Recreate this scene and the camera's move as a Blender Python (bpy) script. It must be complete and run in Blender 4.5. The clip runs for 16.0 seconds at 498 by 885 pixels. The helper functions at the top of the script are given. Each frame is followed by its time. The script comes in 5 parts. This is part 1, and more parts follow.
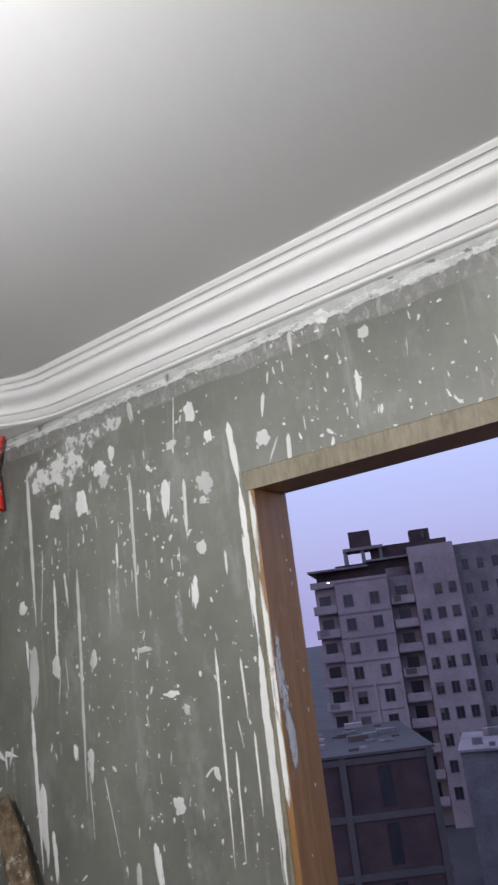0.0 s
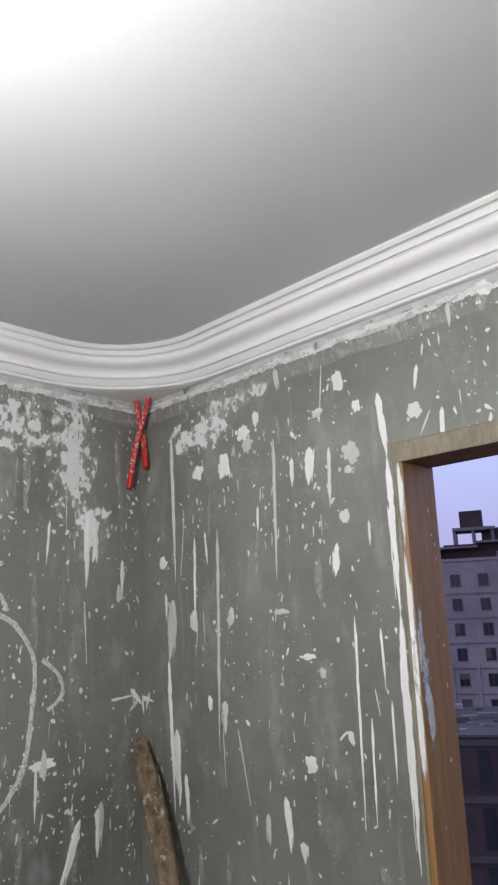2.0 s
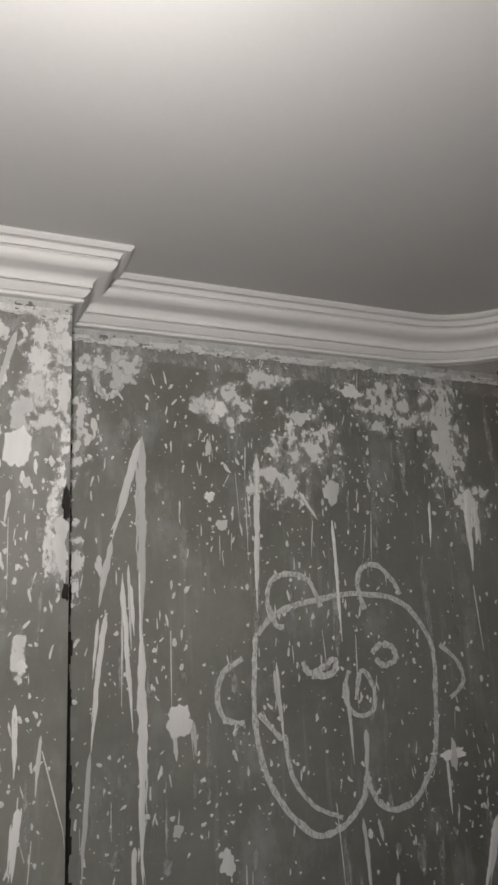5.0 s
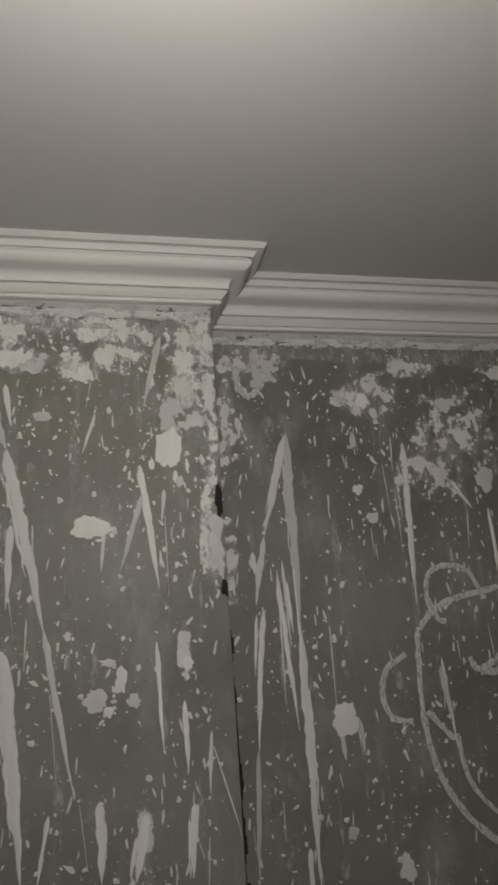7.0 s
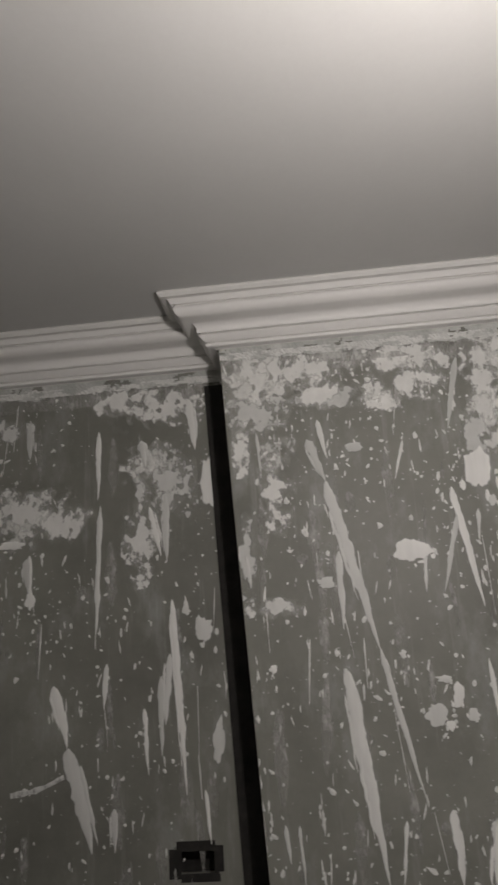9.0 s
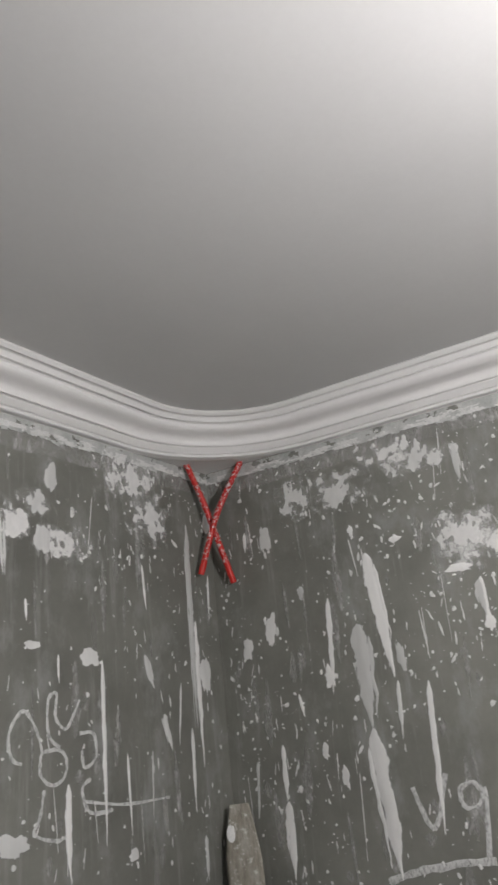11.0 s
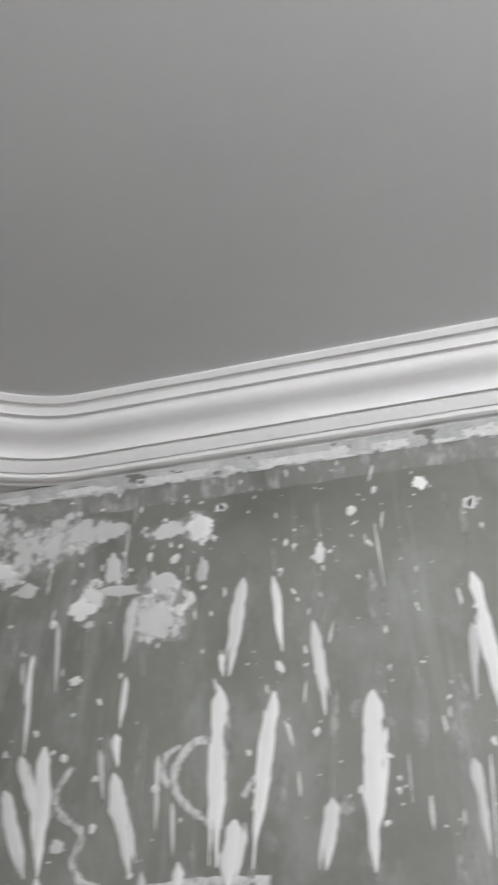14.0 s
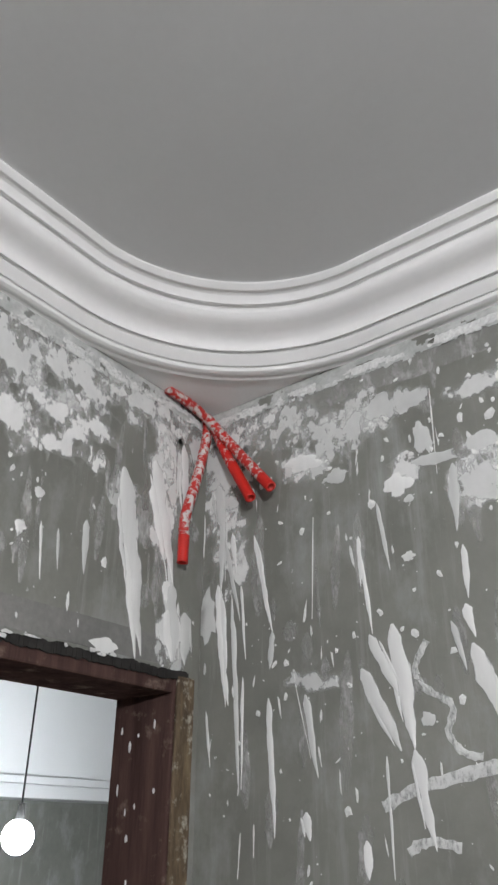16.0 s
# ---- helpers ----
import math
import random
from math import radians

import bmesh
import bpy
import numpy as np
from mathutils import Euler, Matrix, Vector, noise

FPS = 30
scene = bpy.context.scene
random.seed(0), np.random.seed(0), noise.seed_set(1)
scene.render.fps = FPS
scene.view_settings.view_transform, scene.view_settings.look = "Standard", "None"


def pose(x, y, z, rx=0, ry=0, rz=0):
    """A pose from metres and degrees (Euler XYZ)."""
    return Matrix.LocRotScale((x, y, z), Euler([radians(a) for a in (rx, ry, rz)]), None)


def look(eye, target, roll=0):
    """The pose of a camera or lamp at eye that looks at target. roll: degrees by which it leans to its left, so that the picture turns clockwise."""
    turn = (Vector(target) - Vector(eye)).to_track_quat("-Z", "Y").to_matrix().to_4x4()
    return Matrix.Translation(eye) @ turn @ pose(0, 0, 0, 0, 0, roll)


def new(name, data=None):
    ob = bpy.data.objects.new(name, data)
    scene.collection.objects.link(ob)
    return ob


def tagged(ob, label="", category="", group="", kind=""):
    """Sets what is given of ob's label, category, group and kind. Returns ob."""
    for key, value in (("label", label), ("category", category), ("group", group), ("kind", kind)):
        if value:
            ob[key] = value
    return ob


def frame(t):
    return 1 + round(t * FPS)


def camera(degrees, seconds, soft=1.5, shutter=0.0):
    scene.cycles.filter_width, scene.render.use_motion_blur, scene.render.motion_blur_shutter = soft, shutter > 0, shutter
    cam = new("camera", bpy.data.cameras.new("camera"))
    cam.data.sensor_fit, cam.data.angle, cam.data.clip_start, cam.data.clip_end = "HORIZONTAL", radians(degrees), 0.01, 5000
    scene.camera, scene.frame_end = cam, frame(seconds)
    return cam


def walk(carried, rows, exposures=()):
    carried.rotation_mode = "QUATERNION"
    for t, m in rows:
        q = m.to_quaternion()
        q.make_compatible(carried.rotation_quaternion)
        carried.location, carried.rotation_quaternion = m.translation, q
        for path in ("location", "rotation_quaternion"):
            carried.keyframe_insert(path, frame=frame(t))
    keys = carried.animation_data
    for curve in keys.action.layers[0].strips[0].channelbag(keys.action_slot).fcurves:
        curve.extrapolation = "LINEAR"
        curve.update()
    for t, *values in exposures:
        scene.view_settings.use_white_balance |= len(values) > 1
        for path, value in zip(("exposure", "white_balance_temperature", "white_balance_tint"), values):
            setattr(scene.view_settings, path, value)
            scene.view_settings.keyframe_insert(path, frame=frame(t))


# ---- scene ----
# ---------------------------------------------------------------- camera
# seconds, eye, heading (turned left from +y), pitch up, roll
PATH = [
    (0.0, 2.272, -1.538, 1.908, 36.16, 15.23, -7.08),
    (0.5, 2.245, -1.581, 1.890, 39.86, 15.46, -4.83),
    (1.0, 2.236, -1.593, 1.912, 42.24, 14.41, -3.18),
    (1.5, 2.224, -1.597, 1.930, 43.64, 13.28, -2.50),
    (2.0, 2.203, -1.617, 1.910, 45.20, 13.52, -2.04),
    (2.5, 2.180, -1.628, 1.915, 47.26, 13.11, -1.63),
    (3.0, 2.081, -1.619, 1.909, 49.64, 10.05, -1.35),
    (3.5, 2.058, -1.699, 1.896, 55.44, 9.89, -1.81),
    (4.0, 2.025, -1.752, 1.900, 61.16, 11.78, -1.74),
    (4.2, 2.022, -1.759, 1.899, 63.00, 12.31, -1.49),
    (6.3, 1.916, -1.776, 1.810, 74.23, 15.59, -3.72),
    (6.5, 1.922, -1.780, 1.824, 74.88, 15.24, -3.62),
    (7.0, 1.922, -1.828, 1.797, 78.36, 16.68, -3.50),
    (7.5, 1.944, -1.888, 1.825, 82.79, 16.69, -2.45),
    (8.0, 1.967, -1.920, 1.823, 88.57, 16.96, -2.86),
    (8.2, 1.975, -1.952, 1.837, 89.65, 16.68, -2.98),
    (10.3, 2.118, -2.310, 1.992, 110.95, 17.02, -5.20),
    (10.5, 2.108, -2.331, 1.992, 114.46, 17.77, -5.27),
    (11.0, 2.114, -2.363, 1.971, 120.92, 18.49, -5.99),
    (11.5, 2.134, -2.416, 1.969, 127.52, 19.67, -6.27),
    (12.0, 2.203, -2.486, 1.980, 142.21, 22.89, -9.72),
    (12.5, 2.225, -2.514, 1.977, 150.12, 25.00, -11.02),
    (13.0, 2.287, -2.545, 1.974, 160.38, 27.74, -9.72),
    (13.2, 2.308, -2.588, 1.943, 166.01, 30.44, -8.96),
    (13.5, 2.387, -2.592, 1.944, 175.22, 32.08, -6.51),
    (13.8, 2.462, -2.620, 1.926, 184.66, 33.61, -3.31),
    (14.0, 2.473, -2.648, 1.878, 194.77, 35.70, -0.30),
    (14.2, 2.487, -2.658, 1.851, 202.69, 35.69, 0.68),
    (14.5, 2.505, -2.655, 1.874, 210.77, 32.25, -3.40),
    (15.0, 2.517, -2.657, 1.880, 215.45, 30.61, -4.50),
    (15.5, 2.550, -2.648, 1.870, 216.13, 29.76, -3.70),
    (16.0, 2.597, -2.731, 1.878, 217.76, 28.19, 0.30),
]


def heading(x, y, z, yaw, pitch, roll):
    a, p = radians(yaw), radians(pitch)
    way = Vector((-math.sin(a) * math.cos(p), math.cos(a) * math.cos(p), math.sin(p)))
    return look((x, y, z), Vector((x, y, z)) + way, roll)


cam = camera(37.59, 16.0, 2.4, 0.25)
walk(cam, [(t, heading(*row)) for t, *row in PATH], ((0.0, 0.86, 6500, 10), (2.0, 0.88, 6500, 10), (3.0, 0.92, 6500, 10), (3.5, 0.78, 6500, 10), (4.0, 0.08, 6950, 11), (4.2, -0.05, 7000, 11), (6.3, -0.25, 7000, 12), (6.6, -0.50, 7000, 12), (7.0, -0.88, 7250, 12), (8.2, -0.92, 7200, 12), (10.3, -0.20, 7100, 12), (10.6, -0.05, 7000, 12), (11.0, 0.74, 6700, 11), (12.0, 1.0, 6500, 10), (13.5, 1.12, 6450, 10), (14.0, 1.45, 6400, 10), (14.6, 1.54, 6400, 10), (16.0, 1.54, 6400, 10)))

# ---------------------------------------------------------------- room plan
XD, YC = 3.565, -3.827          # wall D at x = XD, wall C at y = YC; walls A and B at y = 0 and x = 0
XK, YL, YR = 0.150, -2.329, -1.548    # column face and its two sides
ZT, ZB, PR = 2.85, 2.72, 0.133     # ceiling, cornice foot, cornice reach
RC = 0.443                   # plan radius of the cornice in the corners
WX0, WX1, WZ0, WZ1 = 1.125, 2.345, 0.95, 2.320     # window opening
DY0, DY1, DZ1 = -3.787, -2.870, 2.141     # door opening in wall D

# ---------------------------------------------------------------- world and light
world = bpy.data.worlds.new("world")
scene.world = world
world.use_nodes = True
wn = world.node_tree.nodes
sky = wn.new("ShaderNodeTexSky")
sky.sky_type = "NISHITA"
sky.sun_disc = False
sky.sun_elevation = radians(-2.0)
sky.sun_rotation = radians(200)
sky.air_density, sky.dust_density, sky.ozone_density = 1.2, 0.6, 4.0
wn["Background"].inputs[1].default_value = 0.84
dusk = wn.new("ShaderNodeMix")          # thin violet dusk cloud over the clear sky
dusk.data_type = "RGBA"
dusk.inputs[0].default_value = 0.62
height = wn.new("ShaderNodeSeparateXYZ")
band = wn.new("ShaderNodeValToRGB")        # violet haze low down, pale blue above it
band.color_ramp.elements[0].position, band.color_ramp.elements[1].position = 0.02, 0.30
band.color_ramp.elements[0].color, band.color_ramp.elements[1].color = (0.43, 0.41, 0.74, 1), (0.60, 0.72, 1.15, 1)
where = wn.new("ShaderNodeTexCoord")
world.node_tree.links.new(where.outputs["Generated"], height.inputs[0])
world.node_tree.links.new(height.outputs[2], band.inputs[0])
world.node_tree.links.new(band.outputs[0], dusk.inputs[7])
world.node_tree.links.new(sky.outputs[0], dusk.inputs[6])
world.node_tree.links.new(dusk.outputs[2], wn["Background"].inputs[0])


def lamp(name, kind, place, power, colour, size=0.05):
    data = bpy.data.lights.new(name, kind)
    data.energy, data.color = power, colour
    if kind == "POINT":
        data.shadow_soft_size = size
    ob = new(name, data)
    ob.location = place
    return ob


sun = lamp("dusk_sun", "SUN", (0, 0, 20), 0.12, (1.0, 0.72, 0.75))
sun.data.angle = radians(12)
sun.matrix_world = look((0, 0, 20), (10, 60, 8))
BULB = (1.55, -1.77, 2.36)
lamp("room_bulb_light", "POINT", BULB, 50.0, (0.985, 0.97, 1.0), 0.045)


# ---------------------------------------------------------------- materials
def nodes_of(name):
    m = bpy.data.materials.new(name)
    m.use_nodes = True
    return m, m.node_tree.nodes, m.node_tree.links, m.node_tree.nodes["Principled BSDF"]


def tex_noise(n, l, scale, detail=4.0, rough=0.55, stretch=(1, 1, 1)):
    co = n.new("ShaderNodeTexCoord")
    mp = n.new("ShaderNodeMapping")
    mp.inputs["Scale"].default_value = stretch
    t = n.new("ShaderNodeTexNoise")
    t.inputs["Scale"].default_value, t.inputs["Detail"].default_value, t.inputs["Roughness"].default_value = scale, detail, rough
    l.new(co.outputs["Object"], mp.inputs["Vector"])
    l.new(mp.outputs["Vector"], t.inputs["Vector"])
    return t.outputs["Fac"]


def ramp(n, l, fac, lo, hi, a, b):
    r = n.new("ShaderNodeValToRGB")
    r.color_ramp.elements[0].position, r.color_ramp.elements[1].position = lo, hi
    r.color_ramp.elements[0].color, r.color_ramp.elements[1].color = (*a, 1), (*b, 1)
    l.new(fac, r.inputs[0])
    return r.outputs[0]


def mix(n, l, fac, a, b, how="MIX"):
    m = n.new("ShaderNodeMix")
    m.data_type, m.blend_type = "RGBA", how
    for sock, v in ((m.inputs[0], fac), (m.inputs[6], a), (m.inputs[7], b)):
        if isinstance(v, bpy.types.NodeSocket):
            l.new(v, sock)
        elif isinstance(v, tuple):
            sock.default_value = (*v, 1)
        else:
            sock.default_value = v
    return m.outputs[2]


def bump(n, l, bsdf, fac, strength, distance):
    b = n.new("ShaderNodeBump")
    b.inputs["Strength"].default_value, b.inputs["Distance"].default_value = strength, distance
    l.new(fac, b.inputs["Height"])
    l.new(b.outputs[0], bsdf.inputs["Normal"])


def surface(name, a, b, scale=6.0, rough=0.7, fine=80.0, relief=0.3, depth=0.002, stretch=(1, 1, 1), metal=0.0, wear=None, mottle=0.35):
    """Two tones in broad patches, a fine grain over them, and relief."""
    m, n, l, s = nodes_of(name)
    col = ramp(n, l, tex_noise(n, l, scale, 5, 0.6, stretch), 0.3, 0.7, a, b)
    grain = tex_noise(n, l, fine, 3, 0.6, stretch)
    col = mix(n, l, mottle, col, ramp(n, l, grain, 0.25, 0.75, (0.35, 0.35, 0.35), (1, 1, 1)), "MULTIPLY")
    if wear:
        f = ramp(n, l, tex_noise(n, l, scale * 2.7, 6, 0.7), 0.56, 0.68, (0, 0, 0), (1, 1, 1))
        col = mix(n, l, f, col, wear)
    l.new(col, s.inputs["Base Color"])
    s.inputs["Roughness"].default_value, s.inputs["Metallic"].default_value = rough, metal
    bump(n, l, s, grain, relief, depth)
    return m


def wall_paint():
    """Old grey-green paint, scuffed, with thin chalky washes and greasy darker clouds."""
    m, n, l, s = nodes_of("old_grey_green_paint")
    big = tex_noise(n, l, 2.2, 5, 0.6)
    big2 = tex_noise(n, l, 1.1, 9, 0.72)
    col = ramp(n, l, big2, 0.34, 0.66, (0.132, 0.133, 0.115), (0.245, 0.247, 0.220))
    cloud = tex_noise(n, l, 6.5, 7, 0.68, (1, 1, 0.55))
    col = mix(n, l, ramp(n, l, cloud, 0.53, 0.78, (0, 0, 0), (0.55, 0.55, 0.55)), col, (0.44, 0.46, 0.45))
    run = tex_noise(n, l, 26, 6, 0.7, (1, 1, 0.07))
    col = mix(n, l, ramp(n, l, run, 0.57, 0.76, (0, 0, 0), (0.26, 0.26, 0.26)), col, (0.58, 0.60, 0.58))
    speck = tex_noise(n, l, 75, 3, 0.6)
    col = mix(n, l, ramp(n, l, speck, 0.70, 0.76, (0, 0, 0), (0.6, 0.6, 0.6)), col, (0.66, 0.67, 0.65))
    dirt = tex_noise(n, l, 14, 6, 0.65)
    col = mix(n, l, ramp(n, l, dirt, 0.62, 0.78, (0, 0, 0), (0.4, 0.4, 0.4)), col, (0.14, 0.14, 0.125))
    l.new(col, s.inputs["Base Color"])
    l.new(ramp(n, l, big, 0.3, 0.7, (0.42, 0.42, 0.42), (0.62, 0.62, 0.62)), s.inputs["Roughness"])
    bump(n, l, s, cloud, 0.25, 0.004)
    return m


PAINT = wall_paint()
CEIL = surface("flat_white_ceiling_paint", (0.58, 0.581, 0.572), (0.63, 0.63, 0.62), 1.1, 0.85, 90, 0.05, 0.001, mottle=0.04)
GYPSUM = surface("white_gypsum", (0.81, 0.805, 0.79), (0.86, 0.855, 0.84), 4, 0.6, 60, 0.06, 0.001, mottle=0.05)
PLASTER = surface("white_plaster_splash", (0.72, 0.73, 0.71), (0.85, 0.85, 0.83), 30, 0.75, 220, 0.5, 0.002)
WASH = surface("thin_plaster_smear", (0.44, 0.46, 0.44), (0.68, 0.69, 0.67), 22, 0.85, 120, 0.5, 0.002)
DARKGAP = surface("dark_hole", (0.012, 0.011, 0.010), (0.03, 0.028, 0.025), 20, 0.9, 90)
WOOD = surface("varnished_brown_wood", (0.26, 0.13, 0.045), (0.39, 0.215, 0.09), 5, 0.45, 40, 0.25, 0.002, (6, 6, 0.5), wear=(0.32, 0.18, 0.08))
WOODFACE = surface("dusty_wood_face", (0.20, 0.175, 0.12), (0.34, 0.30, 0.22), 14, 0.7, 60, 0.3, 0.002, (4, 4, 1))
DARKWOOD = surface("dark_brown_door_wood", (0.06, 0.036, 0.032), (0.12, 0.072, 0.062), 6, 0.7, 50, 0.25, 0.002, (6, 6, 0.6), wear=(0.19, 0.14, 0.115))
BOARD = surface("paint_smeared_board", (0.06, 0.038, 0.02), (0.26, 0.19, 0.11), 13, 0.75, 50, 0.7, 0.004, (3, 3, 0.7), wear=(0.44, 0.41, 0.34), mottle=0.6)
PALEBOARD = surface("plaster_washed_board", (0.20, 0.18, 0.14), (0.44, 0.42, 0.36), 16, 0.8, 60, 0.7, 0.004, (3, 3, 0.6), wear=(0.62, 0.61, 0.56), mottle=0.5)
DARKWOOD.node_tree.nodes["Principled BSDF"].inputs["Specular IOR Level"].default_value = 0.0
FLOOR = surface("dusty_cement_floor", (0.16, 0.155, 0.14), (0.25, 0.24, 0.22), 3, 0.85, 60, 0.3, 0.003)
CEMENT = surface("raw_cement", (0.17, 0.17, 0.16), (0.27, 0.265, 0.25), 9, 0.9, 70, 0.4, 0.003)


# ---------------------------------------------------------------- mesh helpers
def box(bm, x0, y0, z0, x1, y1, z1, bevel=0.0):
    vs = [bm.verts.new(p) for p in ((x0, y0, z0), (x1, y0, z0), (x1, y1, z0), (x0, y1, z0), (x0, y0, z1), (x1, y0, z1), (x1, y1, z1), (x0, y1, z1))]
    fs = [bm.faces.new([vs[i] for i in q]) for q in ((3, 2, 1, 0), (4, 5, 6, 7), (0, 1, 5, 4), (1, 2, 6, 5), (2, 3, 7, 6), (3, 0, 4, 7))]
    if bevel:
        bmesh.ops.bevel(bm, geom=list({e for f in fs for e in f.edges}), offset=bevel, segments=2, affect="EDGES", profile=0.6)
    return bm


def part(name, bm, material, parent=None, label="", smooth=False):
    me = bpy.data.meshes.new(name)
    bmesh.ops.recalc_face_normals(bm, faces=bm.faces[:])
    for f in bm.faces:
        f.smooth = smooth
    bm.to_mesh(me)
    bm.free()
    me.materials.append(material)
    ob = new(name, me)
    if parent is not None:
        ob.parent = parent
    return tagged(ob, label)


def boxes(*rows, bevel=0.0):
    bm = bmesh.new()
    for r in rows:
        box(bm, *r, bevel=bevel)
    return bm


def thing(name, label, category, place=(0, 0, 0), group="", kind=""):
    ob = new(name)
    ob.location = place
    ob.empty_display_size = 0.05
    return tagged(ob, label, category, group, kind)


# ---------------------------------------------------------------- structure
TH = 0.14
wall_a = part("wall_a", boxes((-TH, 0, 0, WX0, TH, ZT), (WX1, 0, 0, XD + TH, TH, ZT), (WX0, 0, 0, WX1, TH, WZ0), (WX0, 0, WZ1, WX1, TH, ZT)), PAINT)
tagged(wall_a, "grey-green painted wall splashed with white plaster, window opening", "wall", kind="structure")
HY0, HY1, HZ0, HZ1 = -2.524, -2.412, 1.368, 1.440     # hole broken out for a switch box
wall_b = part("wall_b", boxes((-TH, YC - TH, 0, 0, 0, HZ0), (-TH, YC - TH, HZ1, 0, 0, ZT), (-TH, YC - TH, HZ0, 0, HY0, HZ1), (-TH, HY1, HZ0, 0, 0, HZ1), (-TH, HY0, HZ0, -0.06, HY1, HZ1)), PAINT)
tagged(wall_b, "grey-green painted wall covered in plaster runs and chalk doodles", "wall", kind="structure")
wall_c = part("wall_c", boxes((0, YC - TH, 0, XD + TH, YC, ZT)), PAINT)
tagged(wall_c, "grey-green painted wall with long white plaster streaks", "wall", kind="structure")
wall_d = part("wall_d", boxes((XD, YC, 0, XD + TH, DY0, ZT), (XD, DY1, 0, XD + TH, 0, ZT), (XD, DY0, DZ1, XD + TH, DY1, ZT)), PAINT)
tagged(wall_d, "grey-green painted wall with a door opening, white plaster runs", "wall", kind="structure")


def right_edge(z):
    """The window-side edge of the column leans outwards towards the floor."""
    return YR + 0.036 * (1 - z / ZT)


bm = boxes((0, YL, 0, XK, YR, ZT))
for v in bm.verts:
    if v.co.y > YR - 0.1:
        v.co.y = right_edge(v.co.z)
    else:
        v.co.y = YL + 0.0417 * (2.56 - min(v.co.z, 2.56))      # its near edge is out of plumb
column = part("wall_column", bm, PAINT)
tagged(column, "square wall column, grey-green paint with thick plaster streaks", "column", kind="structure")
floor = part("floor", boxes((-TH, YC - TH, -0.12, XD + TH, TH, 0)), FLOOR)
tagged(floor, "bare dusty cement floor", "floor", kind="structure")
ceiling = part("ceiling", boxes((-TH, YC - TH, ZT, XD + TH, TH, ZT + 0.15)), CEIL)
tagged(ceiling, "flat matt white painted ceiling", "ceiling", kind="structure")


def cornice_run():
    """Plan of the cornice foot: walls, mitred round the column, quarter circles in the four corners."""
    pts = []

    def arc(cx, cy, a0, wide=0.0):
        for i in range(33):
            a = radians(a0 + 90 * i / 32)
            swell = math.sin(math.pi * i / 32) * wide      # one corner block is a little broader than the runs
            r = RC + 0.5 * swell * PR
            pts.append((Vector((cx + r * math.cos(a), cy + r * math.sin(a))), Vector((-math.cos(a), -math.sin(a))), 1.0 + swell))

    s = math.sqrt(0.5)
    arc(RC, -RC, 90)
    for x, y, nx, ny in ((0, YR, s, s), (XK, YR, s, s), (XK, YL, s, -s), (0, YL, s, -s)):
        pts.append((Vector((x, y)), Vector((nx, ny)), 1 / s))
    arc(RC, YC + RC, 180)
    arc(XD - RC, YC + RC, 270, 0.20)
    arc(XD - RC, -RC, 0)
    return pts


def cornice_profile():
    """Reach and height from the ceiling edge down to the foot: bead, hollow fascia, groove, cyma, groove, fascia, foot bead.
    Each row: share of the slope from ceiling to foot, millimetres proud of it."""
    rows = ((0.0, 0), (0.004, 8), (0.02, 10), (0.085, 9), (0.10, 5), (0.108, 1), (0.14, -2), (0.19, -1), (0.225, 2), (0.232, 1), (0.240, -9), (0.268, -9), (0.278, 3),
            (0.31, 8), (0.35, 10), (0.40, 9), (0.45, 5), (0.50, -1), (0.55, -6), (0.60, -8), (0.65, -7), (0.69, -3), (0.715, 2), (0.722, 0), (0.727, -8), (0.742, -8), (0.75, 3),
            (0.78, 4), (0.85, 3), (0.878, 3), (0.884, -3), (0.892, -3), (0.90, 8), (0.93, 10), (0.97, 10), (0.995, 7), (1.0, -4))
    foot, h = 0.010, ZT - ZB
    n = math.hypot(PR - foot, h)
    out = [(PR + (foot - PR) * s + 0.001 * m * h / n, ZT - h * s - 0.001 * m * (PR - foot) / n) for s, m in rows]
    return [(r, max(z, ZB)) for r, z in out] + [(0.0, ZB)]


def build_cornice():
    bm = bmesh.new()
    run, prof = cornice_run(), cornice_profile()
    rings = []
    for p, nrm, k in run:
        rings.append([bm.verts.new((p.x + nrm.x * k * d, p.y + nrm.y * k * d, z - 0.0005)) for d, z in prof])
    for a, b in zip(rings, rings[1:] + rings[:1]):
        for i in range(len(prof) - 1):
            bm.faces.new((a[i], a[i + 1], b[i + 1], b[i]))
    ob = part("cornice", bm, GYPSUM, None, "", True)
    ob.data.set_sharp_from_angle(angle=radians(28))
    return tagged(ob, "white moulded gypsum ceiling cornice with rounded corners", "cornice", kind="structure")


cornice = build_cornice()


def corner_soffit(name, cx, cy, sx, sy):
    """Flat plaster infill between the rounded cornice foot and the square corner."""
    bm = bmesh.new()
    for z in (ZB + 0.004, ZB + 0.03):
        ring = [bm.verts.new((cx, cy, z))]
        for i in range(17):
            a = radians(90 * i / 16)
            ring.append(bm.verts.new((cx + sx * (RC + 0.004) * (1 - math.sin(a)), cy + sy * (RC + 0.004) * (1 - math.cos(a)), z)))
        bm.faces.new(ring)
        if z > ZB + 0.01:
            low = [v for v in bm.verts if v.co.z < ZB + 0.01]
            for i in range(len(ring)):
                j = (i + 1) % len(ring)
                bm.faces.new((low[i], low[j], ring[j], ring[i]))
    return tagged(part(name, bm, GYPSUM), "flat plaster infill under the rounded cornice corner", "trim", kind="structure")


